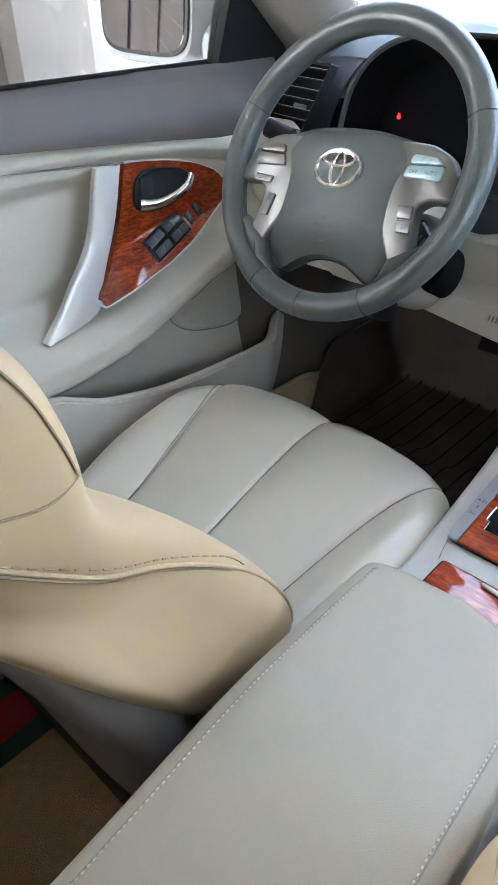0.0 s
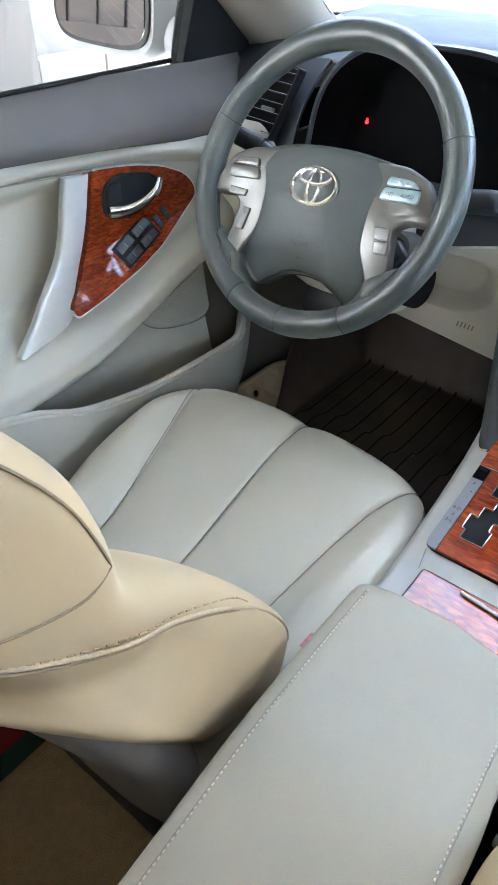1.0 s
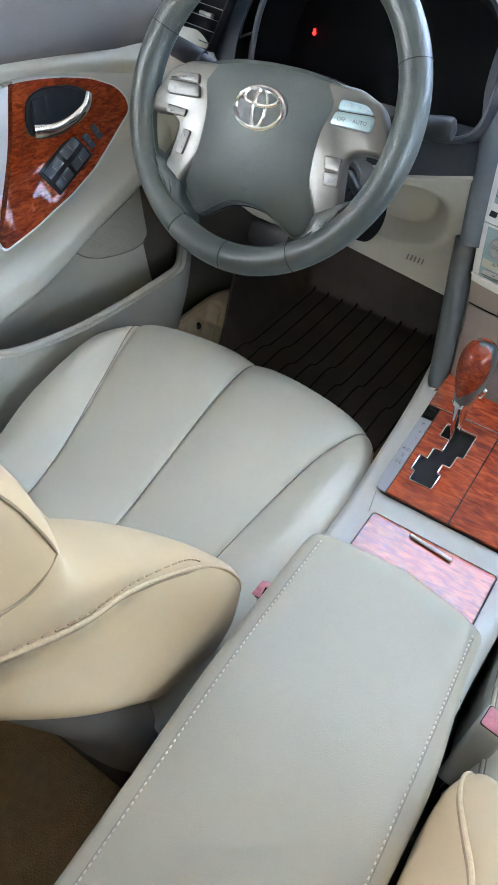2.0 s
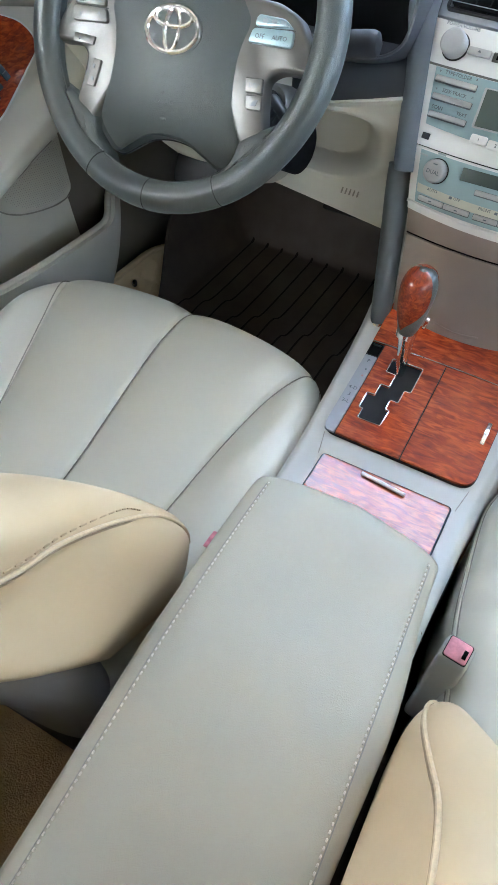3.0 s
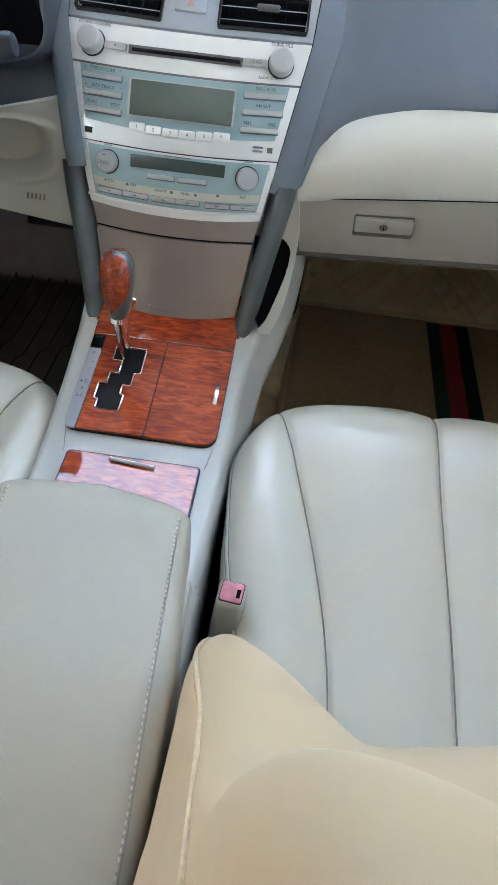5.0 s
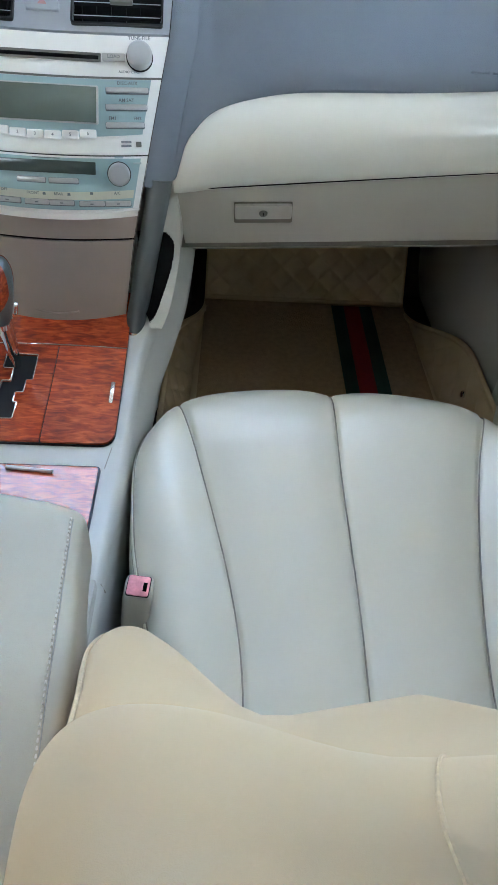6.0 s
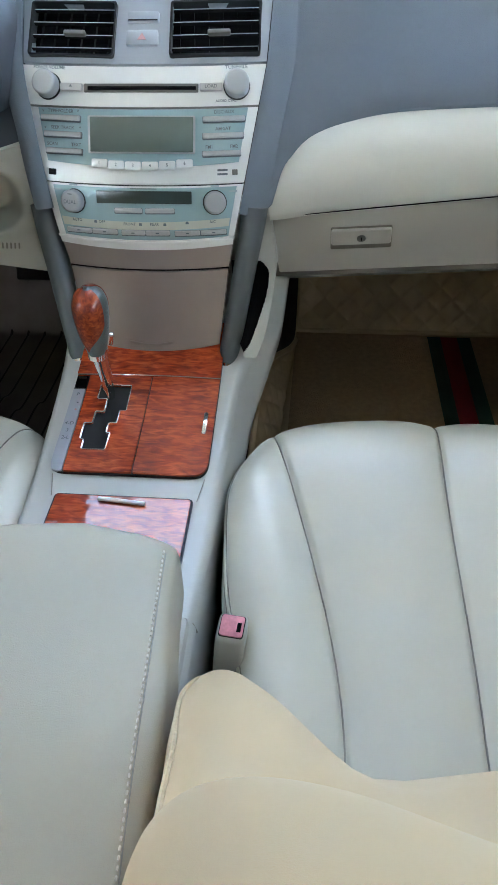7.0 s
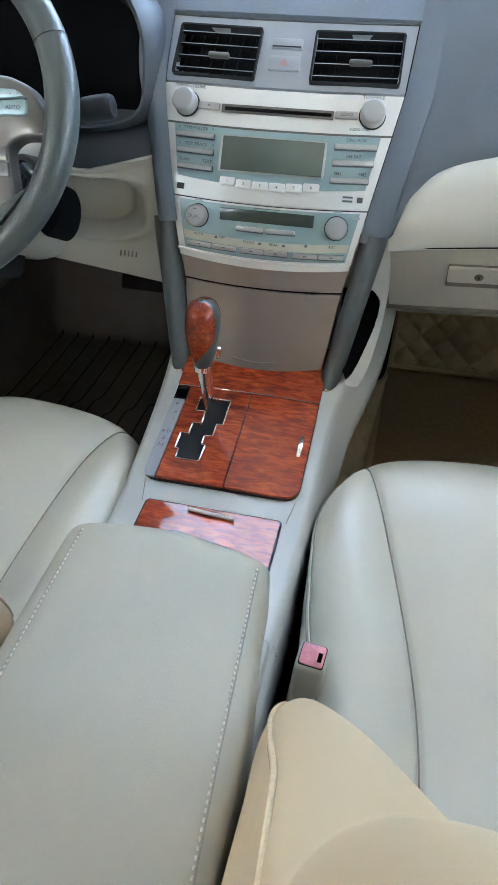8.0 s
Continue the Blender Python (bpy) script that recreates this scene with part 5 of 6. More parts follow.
airbag = part("airbag_cover", loft([hub_ring(0.97, -0.012), hub_ring(1.0, -0.006), hub_ring(1.0, 0.004), hub_ring(0.985, 0.0085), hub_ring(0.95, 0.0055), hub_ring(0.90, 0.0075), hub_ring(0.8, 0.009), hub_ring(0.6, 0.0105), hub_ring(0.35, 0.0115), hub_ring(0.12, 0.012)]),
              M_AIRBAG, wheel, "grey grained airbag cover")
part("cover_gap", tube(hub_ring(1.006, 0.0005), 0.0011, 6, closed=True), M_BLACK, airbag, "dark gap round the cover")
FACE = 0.0115


def ellipse(rx, ry, cx=0.0, cy=0.0, n=48):
    return [SW @ Vector((cx + rx * math.cos(2 * math.pi * k / n), cy + ry * math.sin(2 * math.pi * k / n), FACE + 0.001)) for k in range(n)]


part("emblem_recess", prism([(0.036 * math.cos(2 * math.pi * k / 48), 0.026 * math.sin(2 * math.pi * k / 48)) for k in range(48)], 0.0012, 0.0004), M_WHEEL, airbag, m=SW @ pose(0, -0.006, FACE - 0.0005))
part("emblem_ring", tube(ellipse(0.0315, 0.0215, 0, -0.006), 0.0029, 8, closed=True), M_CHROME, airbag, "polished chrome emblem ring")
part("emblem_ring", tube(ellipse(0.0088, 0.0200, 0, -0.0065), 0.0027, 8, closed=True), M_CHROME, airbag)
part("emblem_ring", tube(ellipse(0.0225, 0.0088, 0, 0.0055), 0.0027, 8, closed=True), M_CHROME, airbag)
lettering("SRS", 0.0080, M_EMBOSS, airbag, SW @ pose(0.0, -0.066, FACE + 0.0014), "embossed_words", 0.0003)
lettering("AIRBAG", 0.0080, M_EMBOSS, airbag, SW @ pose(0.0, -0.075, FACE + 0.0000), "embossed_words", 0.0003)
part("embossed_mark", prism(rounded([(-0.004, -0.003), (0.004, -0.003), (0.004, 0.003), (-0.004, 0.003)], 0.001), 0.0006), M_AIRBAG, airbag, m=SW @ pose(0, -0.090, FACE - 0.0062))


def wpanel(pts, s, r, depth, bevel, z, name, mat, parent, label=""):
    o = rounded([(s * p[0], p[1]) for p in (pts if s > 0 else pts[::-1])], r, 4)
    return part(name, prism(o, depth, bevel, 3), mat, parent, label, m=SW @ pose(0, 0, z))


for s in (1, -1):
    pad = wpanel([(0.070, 0.036), (0.112, 0.033), (0.138, 0.022), (0.150, 0.004), (0.164, -0.024), (0.160, -0.030), (0.126, -0.0285), (0.112, -0.038), (0.116, -0.065), (0.122, -0.094), (0.100, -0.112), (0.070, -0.06)],
                 s, 0.008, 0.020, 0.005, -0.017, "spoke_panel", M_SPOKE, wheel, "champagne silver control spoke")
    # leather lower spoke
    wpanel([(0.094, -0.098), (0.104, -0.092), (0.126, -0.080), (0.158, -0.066), (0.140, -0.112), (0.084, -0.158), (0.066, -0.155), (0.066, -0.140), (0.088, -0.124)], s, 0.009, 0.027, 0.011, -0.020, "lower_spoke", M_WHEEL, wheel, "grey leather lower spoke")
    key = wpanel([(0.0935, 0.0195), (0.124, 0.0175), (0.1345, 0.0095), (0.0915, 0.0085)], s, 0.004, 0.005, 0.0014, 0.0025, "control_button", M_AQUA if s > 0 else M_SPOKE, pad, "pale control buttons")
    key2 = wpanel([(0.0905, 0.0070), (0.1355, 0.0080), (0.1360, -0.0060), (0.1320, -0.0078), (0.0865, -0.0070)], s, 0.004, 0.005, 0.0014, 0.0025, "control_button", M_AQUA if s > 0 else M_SPOKE, pad, "pale control buttons")
    wpanel([(0.0905, 0.0074), (0.1355, 0.0084), (0.1355, 0.0090), (0.0905, 0.0080)], s, 0.0001, 0.0012, 0, 0.0028, "button_gap", M_SWITCH, pad)
    if s > 0:
        lettering("OFF", 0.0060, M_INK, key2, SW @ pose(0.0995, -0.0005, 0.0078))
        lettering("AUTO", 0.0060, M_INK, key2, SW @ pose(0.1215, -0.0005, 0.0078))
        for x in (0.103, 0.113, 0.123):
            part("pictogram", prism(rounded([(-0.003, -0.0022), (0.003, -0.0022), (0.003, 0.0022), (-0.003, 0.0022)], 0.001), 0.0003), M_INKPALE, key, m=SW @ pose(x, 0.0135, 0.0075))
        for y, words in ((-0.0455, "DISP"), (-0.0615, "")):
            b = wpanel([(0.0905 + (-0.040 - y) * 0.22, y + 0.0068), (0.1105 + (-0.04 - y) * 0.15, y + 0.0075), (0.1120 + (-0.04 - y) * 0.15, y - 0.0068), (0.0930 + (-0.04 - y) * 0.22, y - 0.0068)], s, 0.0015, 0.004, 0.001, 0.0025, "control_button", M_SPOKE, pad, "pale square button")
            if words:
                lettering(words, 0.0058, M_INK, b, SW @ pose(0.1025, y, 0.0068))
            else:
                part("pictogram", prism(rounded([(-0.004, -0.003), (0.002, -0.003), (0.004, 0.0035), (-0.001, 0.002)], 0.001), 0.0003), M_INK, b, m=SW @ pose(0.1065, y, 0.0066))
    else:
        for x, dy in ((-0.123, 0), (-0.099, 0)):
            lettering("v" if x < -0.11 else "^", 0.010, M_INK, key2, SW @ pose(x, -0.0005, 0.0078))
        for x in (-0.118, -0.108, -0.099):
            part("pictogram", prism([(-0.0025, -0.0015), (0.0025, -0.0015), (0, 0.002)], 0.0003), M_INK, key, m=SW @ pose(x, 0.0135, 0.0075))
        b = wpanel([(0.102, -0.0215), (0.131, -0.0195), (0.131, -0.0290), (0.104, -0.0300)], s, 0.0015, 0.0035, 0.001, 0.0020, "control_button", M_SPOKE, pad, "pale square button")
        lettering("MODE", 0.0052, M_INK, b, SW @ pose(-0.117, -0.025, 0.0057))
        b = wpanel([(0.090, -0.044), (0.1005, -0.043), (0.1075, -0.071), (0.096, -0.072)], s, 0.002, 0.004, 0.001, 0.0025, "control_button", M_SPOKE, pad, "narrow pale rocker button")
        for y in (-0.051, -0.064):
            part("pictogram", box(0.003, 0.004, 0.0004), M_INK, b, m=SW @ pose(-0.0985, y, 0.0067))

# steering column
column = thing("steering_column", "beige and black steering column shroud with stalks", "steering column", (-0.365, 0.95, 0.56))
C0, CR = SW.translation, frame_of((0, 0, 0), (1, 0, 0), (0, math.sin(radians(28.4)), math.cos(radians(28.4)))).to_3x3()


def col(x, y, d):
    """A place on the column: across, up, and d behind the wheel."""
    return C0 + CR @ Vector((x, y, -d))


def col_ring(w, h, d, cy=-0.016, n=36):
    return [col(w * math.copysign(abs(math.cos(a)) ** 0.6, math.cos(a)), cy + h * math.copysign(abs(math.sin(a)) ** 0.6, math.sin(a)), d) for a in [2 * math.pi * k / n for k in range(n)]]


part("shroud", loft([col_ring(0.046, 0.050, 0.040, -0.030), col_ring(0.058, 0.064, 0.046, -0.034), col_ring(0.066, 0.078, 0.075, -0.040), col_ring(0.072, 0.084, 0.14, -0.045), col_ring(0.078, 0.086, 0.24, -0.045)]), M_BEIGE, column, "beige plastic shroud")
part("lock_housing", loft([[v + CR @ Vector((0.112, -0.074, 0)) for v in [col(0.019 * k * math.cos(a), 0.033 * k * math.sin(a), d) for a in [2 * math.pi * i / 36 for i in range(36)]]] for d, k in ((0.092, 0.6), (0.096, 0.9), (0.106, 1.0), (0.15, 1.0))]), M_CLUSTER, column, "black ignition lock housing")
part("lock_boss", tube([col(0.097, -0.043, 0.062), col(0.097, -0.043, 0.066), col(0.085, -0.038, 0.13)], lambda t: 0.019 + 0.006 * t, 20), M_SPOKE, column, "grey lock boss")
part("column_bracket", loft([col_ring(0.030, 0.026, d, -0.135) for d in (0.105, 0.12, 0.20)]), M_BLACK, column, "black bracket below the column")
part("lock_ring", tube([col(0.0985, -0.043, 0.056), col(0.0985, -0.043, 0.068)], 0.013, 20), M_BLACK, column, "dark lock surround")
part("lock_barrel", tube([col(0.0985, -0.043, 0.053), col(0.0985, -0.043, 0.068)], 0.008, 16), M_CHROME, column, "metal lock barrel")
stalk_r = part("wiper_stalk", tube([col(0.05, 0.012, 0.080), col(0.12, 0.026, 0.077), col(0.165, 0.034, 0.075)], lambda t: 0.0085 + 0.003 * t, 16), M_SWITCH, column, "dark grey wiper stalk")
part("stalk_end", tube([col(0.155 + 0.044 * k / 12, 0.0315 + 0.0083 * k / 12, 0.075) for k in range(13)], lambda t: 0.0015 + 0.0125 * (1 - abs(2 * t - 1) ** 6) ** 0.5, 22), M_SWITCH, stalk_r, "ribbed stalk end")
stalk_l = part("light_stalk", tube([col(-0.05, 0.010, 0.070), col(-0.11, 0.028, 0.055), col(-0.150, 0.036, 0.045)], lambda t: 0.008 + 0.002 * t, 16), M_SWITCH, column, "dark grey light stalk")
part("stalk_end", tube([col(-0.135, 0.033, 0.048), col(-0.175, 0.040, 0.040)], 0.0125, 18), M_SWITCH, stalk_l, "ribbed stalk end")
keyring = thing("ignition_key", "black car key in the ignition lock", "key", tuple(col(0.0985, -0.043, 0.05)))
km = frame_of(col(0.0990, -0.0435, 0.050), CR @ Vector((0.72, -0.44, 0.53)), CR @ Vector((0.5, 0.8, 0.2)))
part("key_head", moved(box(0.052, 0.028, 0.011, 0.005, 3), pose(0.030, 0, 0)), M_BLACK, keyring, "black plastic key head", m=km)
part("blade", moved(box(0.02, 0.008, 0.0025, 0.0005), pose(-0.002, 0, 0)), M_CHROME, keyring, m=km)
for k in range(3):
    part("key_button", moved(box(0.009, 0.010, 0.002, 0.001), pose(0.020 + 0.012 * k, 0, 0.006)), M_SWITCH, keyring, m=km)

# pedals
for n, x, w, z in (("brake_pedal", -0.345, 0.10, 0.20), ("accelerator_pedal", -0.20, 0.055, 0.16)):
    p = thing(n, "dark rubber faced foot pedal in the footwell", "pedal", (x, 1.38, 0.02))
    part("pad", box(w, 0.012, 0.055, 0.005), M_RIB, p, m=pose(x, 1.38, z, -28))
    part("arm", tube([(x, 1.387, z), (x, 1.42, z + 0.16), (x, 1.45, z + 0.30)], 0.009, 8), M_RIB, p)

# ---- driver door ----
door = thing("driver_door", "grey and beige closed driver door with burl wood trim", "car door", (-0.76, 0.5, 0.0))
ARM_Z = curve1([0.30, 0.50, 0.60, 0.73, 0.84, 0.95, 1.02], [0.335, 0.343, 0.350, 0.372, 0.415, 0.47, 0.52])


def door_face(y):
    return -0.718 + 0.045 * smooth(0.72, 0.98, y)


def door_x(y, z):
    """How far the inner face of the door stands in, over its length and height."""
    x = door_face(y)
    # padded recess behind the pull handle
    x -= 0.046 * smooth(0.745, 0.67, y) * smooth(0.612, 0.575, z) * smooth(0.385, 0.43, z)
    # the sweeping armrest
    zc = ARM_Z(y)
    w = 0.052 - 0.010 * smooth(0.6, 0.95, y)
    d = (z - zc) / w
    up = 1 - smooth(0.25, 1.15, d) if d > 0 else 1 - smooth(0.15, 1.3, -d)
    x += (0.066 - 0.039 * smooth(0.62, 0.98, y)) * up
    # below the armrest the panel falls back
    x -= 0.055 * smooth(zc - 0.035, zc - 0.085, z)
    return x


def door_point(u, v):
    y, z = 0.02 + 1.10 * u, 0.03 + 0.625 * v
    return (door_x(y, z), y, z)


inner = part("inner_panel", thicken(grid(door_point, 130, 110), -0.02), M_DOORPAD, door, "beige vinyl inner panel")


def trim_low(y):
    return 0.660 - 0.085 * max(0.0, y - 0.5)


def upper_point(u, v):
    y = 0.02 + 1.05 * u
    z0 = trim_low(y)
    bulge = 0.020 * math.sin(math.pi * min(1.0, 0.25 + v * 0.9)) - 0.034 * v ** 2
    return (door_face(y) * 0.5 - 0.355 + 0.012 + bulge, y, z0 + (BELT - z0) * v)


part("upper_trim", thicken(grid(upper_point, 80, 24), -0.02), M_DOORTOP, door, "dark grey grained upper trim")
part("window_seal", tube([(-0.735, 0.02 + 1.0 * k / 20, BELT + 0.001) for k in range(21)], 0.0035, 8), M_COVER, door, "black rubber window seal")


def band_point(u, v):
    y = 0.02 + 1.05 * u
    z0 = 0.622 - 0.065 * max(0.0, y - 0.55) - 0.018 * smooth(0.80, 1.0, y)
    z1 = trim_low(y) + 0.004
    return (door_face(y) + 0.010 + 0.010 * math.sin(math.pi * v) - 0.012 * (1 - v) ** 3, y, z0 + (z1 - z0) * v)


part("seam", tube([(door_face(0.40 + 0.34 * k / 16) + 0.006, 0.40 + 0.34 * k / 16, 0.642 - 0.096 * 0.34 * k / 16) for k in range(17)], 0.0016, 6), M_SEAM, door)
part("beige_band", thicken(grid(band_point, 70, 12), -0.01), M_DOORPAD, door, "pale beige soft band")


CREASE = curve1([0.64, 0.693, 0.75, 0.806, 0.871, 0.937], [0.468, 0.490, 0.507, 0.518, 0.527, 0.532])


def wood_x(y, z, out):
    """The switch panel's face: upright over its crease, leaning into the car below it."""
    d = CREASE(y) - z
    return door_face(y) + out + 0.25 * (d + math.sqrt(d * d + 0.000036))


def door_panel(outline, out, thick, name, mat, parent, label="", cell=0.012, bow=0.0):
    """A panel of any outline, in y and z, lying on the door's face."""
    bm = bmesh.new()
    bm.faces.new([bm.verts.new((0, p[0], p[1])) for p in outline])
    ys = [p[0] for p in outline]
    y = min(ys) + cell
    while y < max(ys) - 1e-4:
        bmesh.ops.bisect_plane(bm, geom=list(bm.verts) + list(bm.edges) + list(bm.faces), plane_co=(0, y, 0), plane_no=(0, 1, 0))
        y += cell
    if bow:
        z0, z1 = min(p[1] for p in outline), max(p[1] for p in outline)
        for k in range(1, 40):
            z = z0 + (z1 - z0) * k / 40
            bmesh.ops.bisect_plane(bm, geom=list(bm.verts) + list(bm.edges) + list(bm.faces), plane_co=(0, 0, z), plane_no=(0, 0, 1))
    for v in bm.verts:
        v.co.x = wood_x(v.co.y, v.co.z, out) if bow else door_face(v.co.y) + out
    low = bmesh.ops.extrude_face_region(bm, geom=list(bm.faces))
    bmesh.ops.translate(bm, vec=(-thick, 0, 0), verts=[v for v in low["geom"] if isinstance(v, bmesh.types.BMVert)])
    return part(name, bm, mat, parent, label)


wood_line = [(0.733, 0.611), (0.774, 0.608), (0.810, 0.604), (0.852, 0.595), (0.886, 0.580), (0.903, 0.562), (0.908, 0.544), (0.899, 0.533), (0.868, 0.511), (0.825, 0.481), (0.777, 0.457), (0.718, 0.437), (0.649, 0.419),
             (0.650, 0.434), (0.677, 0.463), (0.704, 0.502), (0.721, 0.557)]
grown = [Vector((0.78, 0.52)) + (Vector(p) - Vector((0.78, 0.52))) * 1.022 + Vector((0.002, -0.0015)) for p in wood_line]
door_panel(rounded(grown, 0.010, 3), 0.0122, 0.03, "trim_edge", M_SILVER, door, "thin silver trim edge", bow=True)
wood = door_panel(rounded(wood_line, 0.010, 4), 0.0145, 0.03, "wood_trim", M_DOORWOOD, door, "glossy burl wood switch panel", bow=True)

# inner handle in its bowl
bowl_line = [(0.742, 0.562), (0.749, 0.589), (0.774, 0.598), (0.822, 0.592), (0.845, 0.577), (0.841, 0.561), (0.812, 0.544), (0.768, 0.536), (0.745, 0.542)]
bowl = door_panel(rounded(bowl_line, 0.012, 4), 0.0160, 0.004, "handle_bowl", M_SWITCH, wood, "black handle bowl")
rim_line = [(door_face(p[0]) + 0.0165, p[0], p[1]) for p in rounded(bowl_line, 0.012, 4)]
part("bowl_rim", tube(rim_line, 0.0018, 8, closed=True), M_BLACK, bowl, "black bowl rim")
chrome_pts = spline([(door_face(y) + o, y, z) for y, z, o in ((0.747, 0.549, 0.024), (0.775, 0.547, 0.030), (0.803, 0.555, 0.033), (0.825, 0.568, 0.032), (0.837, 0.582, 0.026))], 8)
part("handle_lever", tube(chrome_pts, lambda t: 0.0100 - 0.0035 * t, 14, flat=0.6, up=(1, 0, 0)), M_CHROME, bowl, "chrome pull lever")
part("lock_tab", moved(box(0.006, 0.024, 0.030, 0.003), pose(door_face(0.762) + 0.019, 0.764, 0.574)), M_SWITCH, bowl, "black lock tab")


def on_wood(y, z, out):
    """A frame on the leaning part of the switch panel, its x along the block."""
    at = lambda a, b: Vector((wood_x(a, b, out), a, b))
    return frame_of(at(y, z), at(y + 0.0353, z + 0.0188) - at(y - 0.0353, z - 0.0188), at(y - 0.0133, z + 0.0123) - at(y + 0.0133, z - 0.0123))


# window switches
SWA = on_wood(0.7880, 0.4945, 0.0145)
sw_block = part("switch_block", prism(rounded([(-0.0400, -0.0210), (0.0400, -0.0210), (0.0400, 0.0210), (-0.0400, 0.0210)], 0.002), 0.0030, 0.001), M_BLACK, wood, "black window switch block", m=SWA @ pose(0, 0, -0.0005))
for i in range(2):
    for j in range(2):
        part("window_switch", moved(box(0.0330, 0.0150, 0.006, 0.002), pose(-0.0192 + 0.0384 * i, -0.0100 + 0.0200 * j, 0.0035, 14 - 28 * j, 0, 0)), M_ROCKER, sw_block, "dark rocker switch", m=SWA)
        part("switch_notch", box(0.001, 0.008, 0.0005), M_SPOKE, sw_block, m=SWA @ pose(-0.0192 + 0.0384 * i, -0.0100 + 0.0200 * j, 0.0068, 14 - 28 * j))
for y, z in ((0.8330, 0.5150), (0.8490, 0.5245)):
    m2 = on_wood(y, z, 0.0150) @ pose(0, 0, 0.001, 0, 0, -90)
    part("lock_switch", box(0.0220, 0.0095, 0.005, 0.002), M_ROCKER, wood, "dark lock switch", m=m2)
    part("switch_notch", box(0.001, 0.006, 0.0005), M_SPOKE, wood, m=m2 @ pose(0, 0, 0.0027))


# silver pull handle
PULL_T = [0, 0.36, 0.70, 0.82, 0.90, 1.0]
PULL = [curve1(PULL_T, v) for v in ([0.683, 0.654, 0.606, 0.586, 0.569, 0.548], [0.612, 0.515, 0.453, 0.428, 0.411, 0.390], [0.727, 0.705, 0.666, 0.654, 0.622, 0.556], [0.611, 0.534, 0.447, 0.412, 0.397, 0.386])]


def pull_point(u, v):
    """A flat plate that widens downwards to a slanting foot."""
    y, z = PULL[0](v) + (PULL[2](v) - PULL[0](v)) * u, PULL[1](v) + (PULL[3](v) - PULL[1](v)) * u
    return Vector((-0.702 + 0.0035 * math.sin(math.pi * u) + 0.012 * v ** 2, y, z))


def pull_ring(u, v):
    """Round the plate: its face for the first half, its back for the second, the edges eased."""
    k = min(1.0, 2 * u) if u <= 0.5 else max(0.0, 2 - 2 * u)
    ease = 0.0025 * (max(0.0, 1 - 14 * min(k, 1 - k))) ** 2
    return pull_point(k, v) - Vector((ease if u <= 0.5 else 0.014 - ease, 0, 0))


part("pull_handle", grid(pull_ring, 80, 40, close_u=True), M_SILVER, door, "satin silver pull handle")


# map pocket and speaker
POCKET = curve1([0.40, 0.52, 0.60, 0.68, 0.75, 0.87, 1.0, 1.07], [0.345, 0.325, 0.288, 0.268, 0.257, 0.250, 0.252, 0.268])


def pocket_point(u, v):
    y = 0.38 + 0.69 * u
    top = POCKET(y)
    z = 0.02 + (top - 0.02) * v
    x = -0.640 - 0.05 * (1 - v) ** 2 - 0.02 * smooth(0.55, 0.38, y) - 0.05 * smooth(0.97, 1.07, y)
    return (x, y, z)


def ppocket_point(u, v):
    """The passenger door's pocket, which runs out into the door ahead of the seat."""
    x, y, z = pocket_point(u, v)
    return (-x + 0.07 * smooth(0.86, 0.99, y), y, z - 0.03 * smooth(0.93, 1.03, y) * v)


part("map_pocket", thicken(grid(pocket_point, 70, 30), 0.010), M_DOORPAD, door, "beige door pocket wall")
part("pocket_lip", tube([(pocket_point(k / 50, 1)[0] - 0.004, pocket_point(k / 50, 1)[1], pocket_point(k / 50, 1)[2]) for k in range(51)], 0.006, 10), M_DOORPAD, door)
def grille_at(a, b, out):
    """A place on the speaker's rounded panel, which follows the door."""
    y, z = 0.925 + 0.092 * a, 0.340 + 0.068 * b - 0.012 * a
    return Vector((door_x(y, z) + out, y, z))


def grille_point(u, v):
    c = 2 * math.pi * u
    return grille_at(v * math.copysign(abs(math.cos(c)) ** 0.7, math.cos(c)), v * math.copysign(abs(math.sin(c)) ** 0.7, math.sin(c)), 0.0035 * smooth(1.0, 0.9, v))


grille = part("speaker_grille", grid(grille_point, 64, 14, close_u=True, b=(0.02, 1.0)), M_DOORPAD, door, "beige speaker grille")
part("grille_rim", tube([grille_point(k / 64, 1.02) for k in range(64)], 0.0014, 8, closed=True), M_SEAM, grille)
holes = []
for i in range(-19, 20):
    for j in range(-16, 17):
        p = (i * 0.046 + (j % 2) * 0.023, j * 0.055)
        if p[0] ** 2 + p[1] ** 2 < 0.80:
            holes.append(moved(disc(0.0006, 0.0005, 0, 6), frame_of(grille_at(p[0], p[1], 0.0034), (0, 1, 0), (0, 0, 1))))
part("grille_hole", join(holes), M_SEAM, grille)["kind"] = "stuff"

# glass, corner piece, mirror
def pane_point(s, u, v):
    z = BELT - 0.01 + 0.36 * v
    front = curve1([0.70, 0.86, 0.90, 1.02, 1.08], [0.958, 0.958, 0.93, 0.68, 0.46])(z)
    return (s * (0.740 - 0.11 * v ** 1.4), 0.02 + (front - 0.02) * u, z)


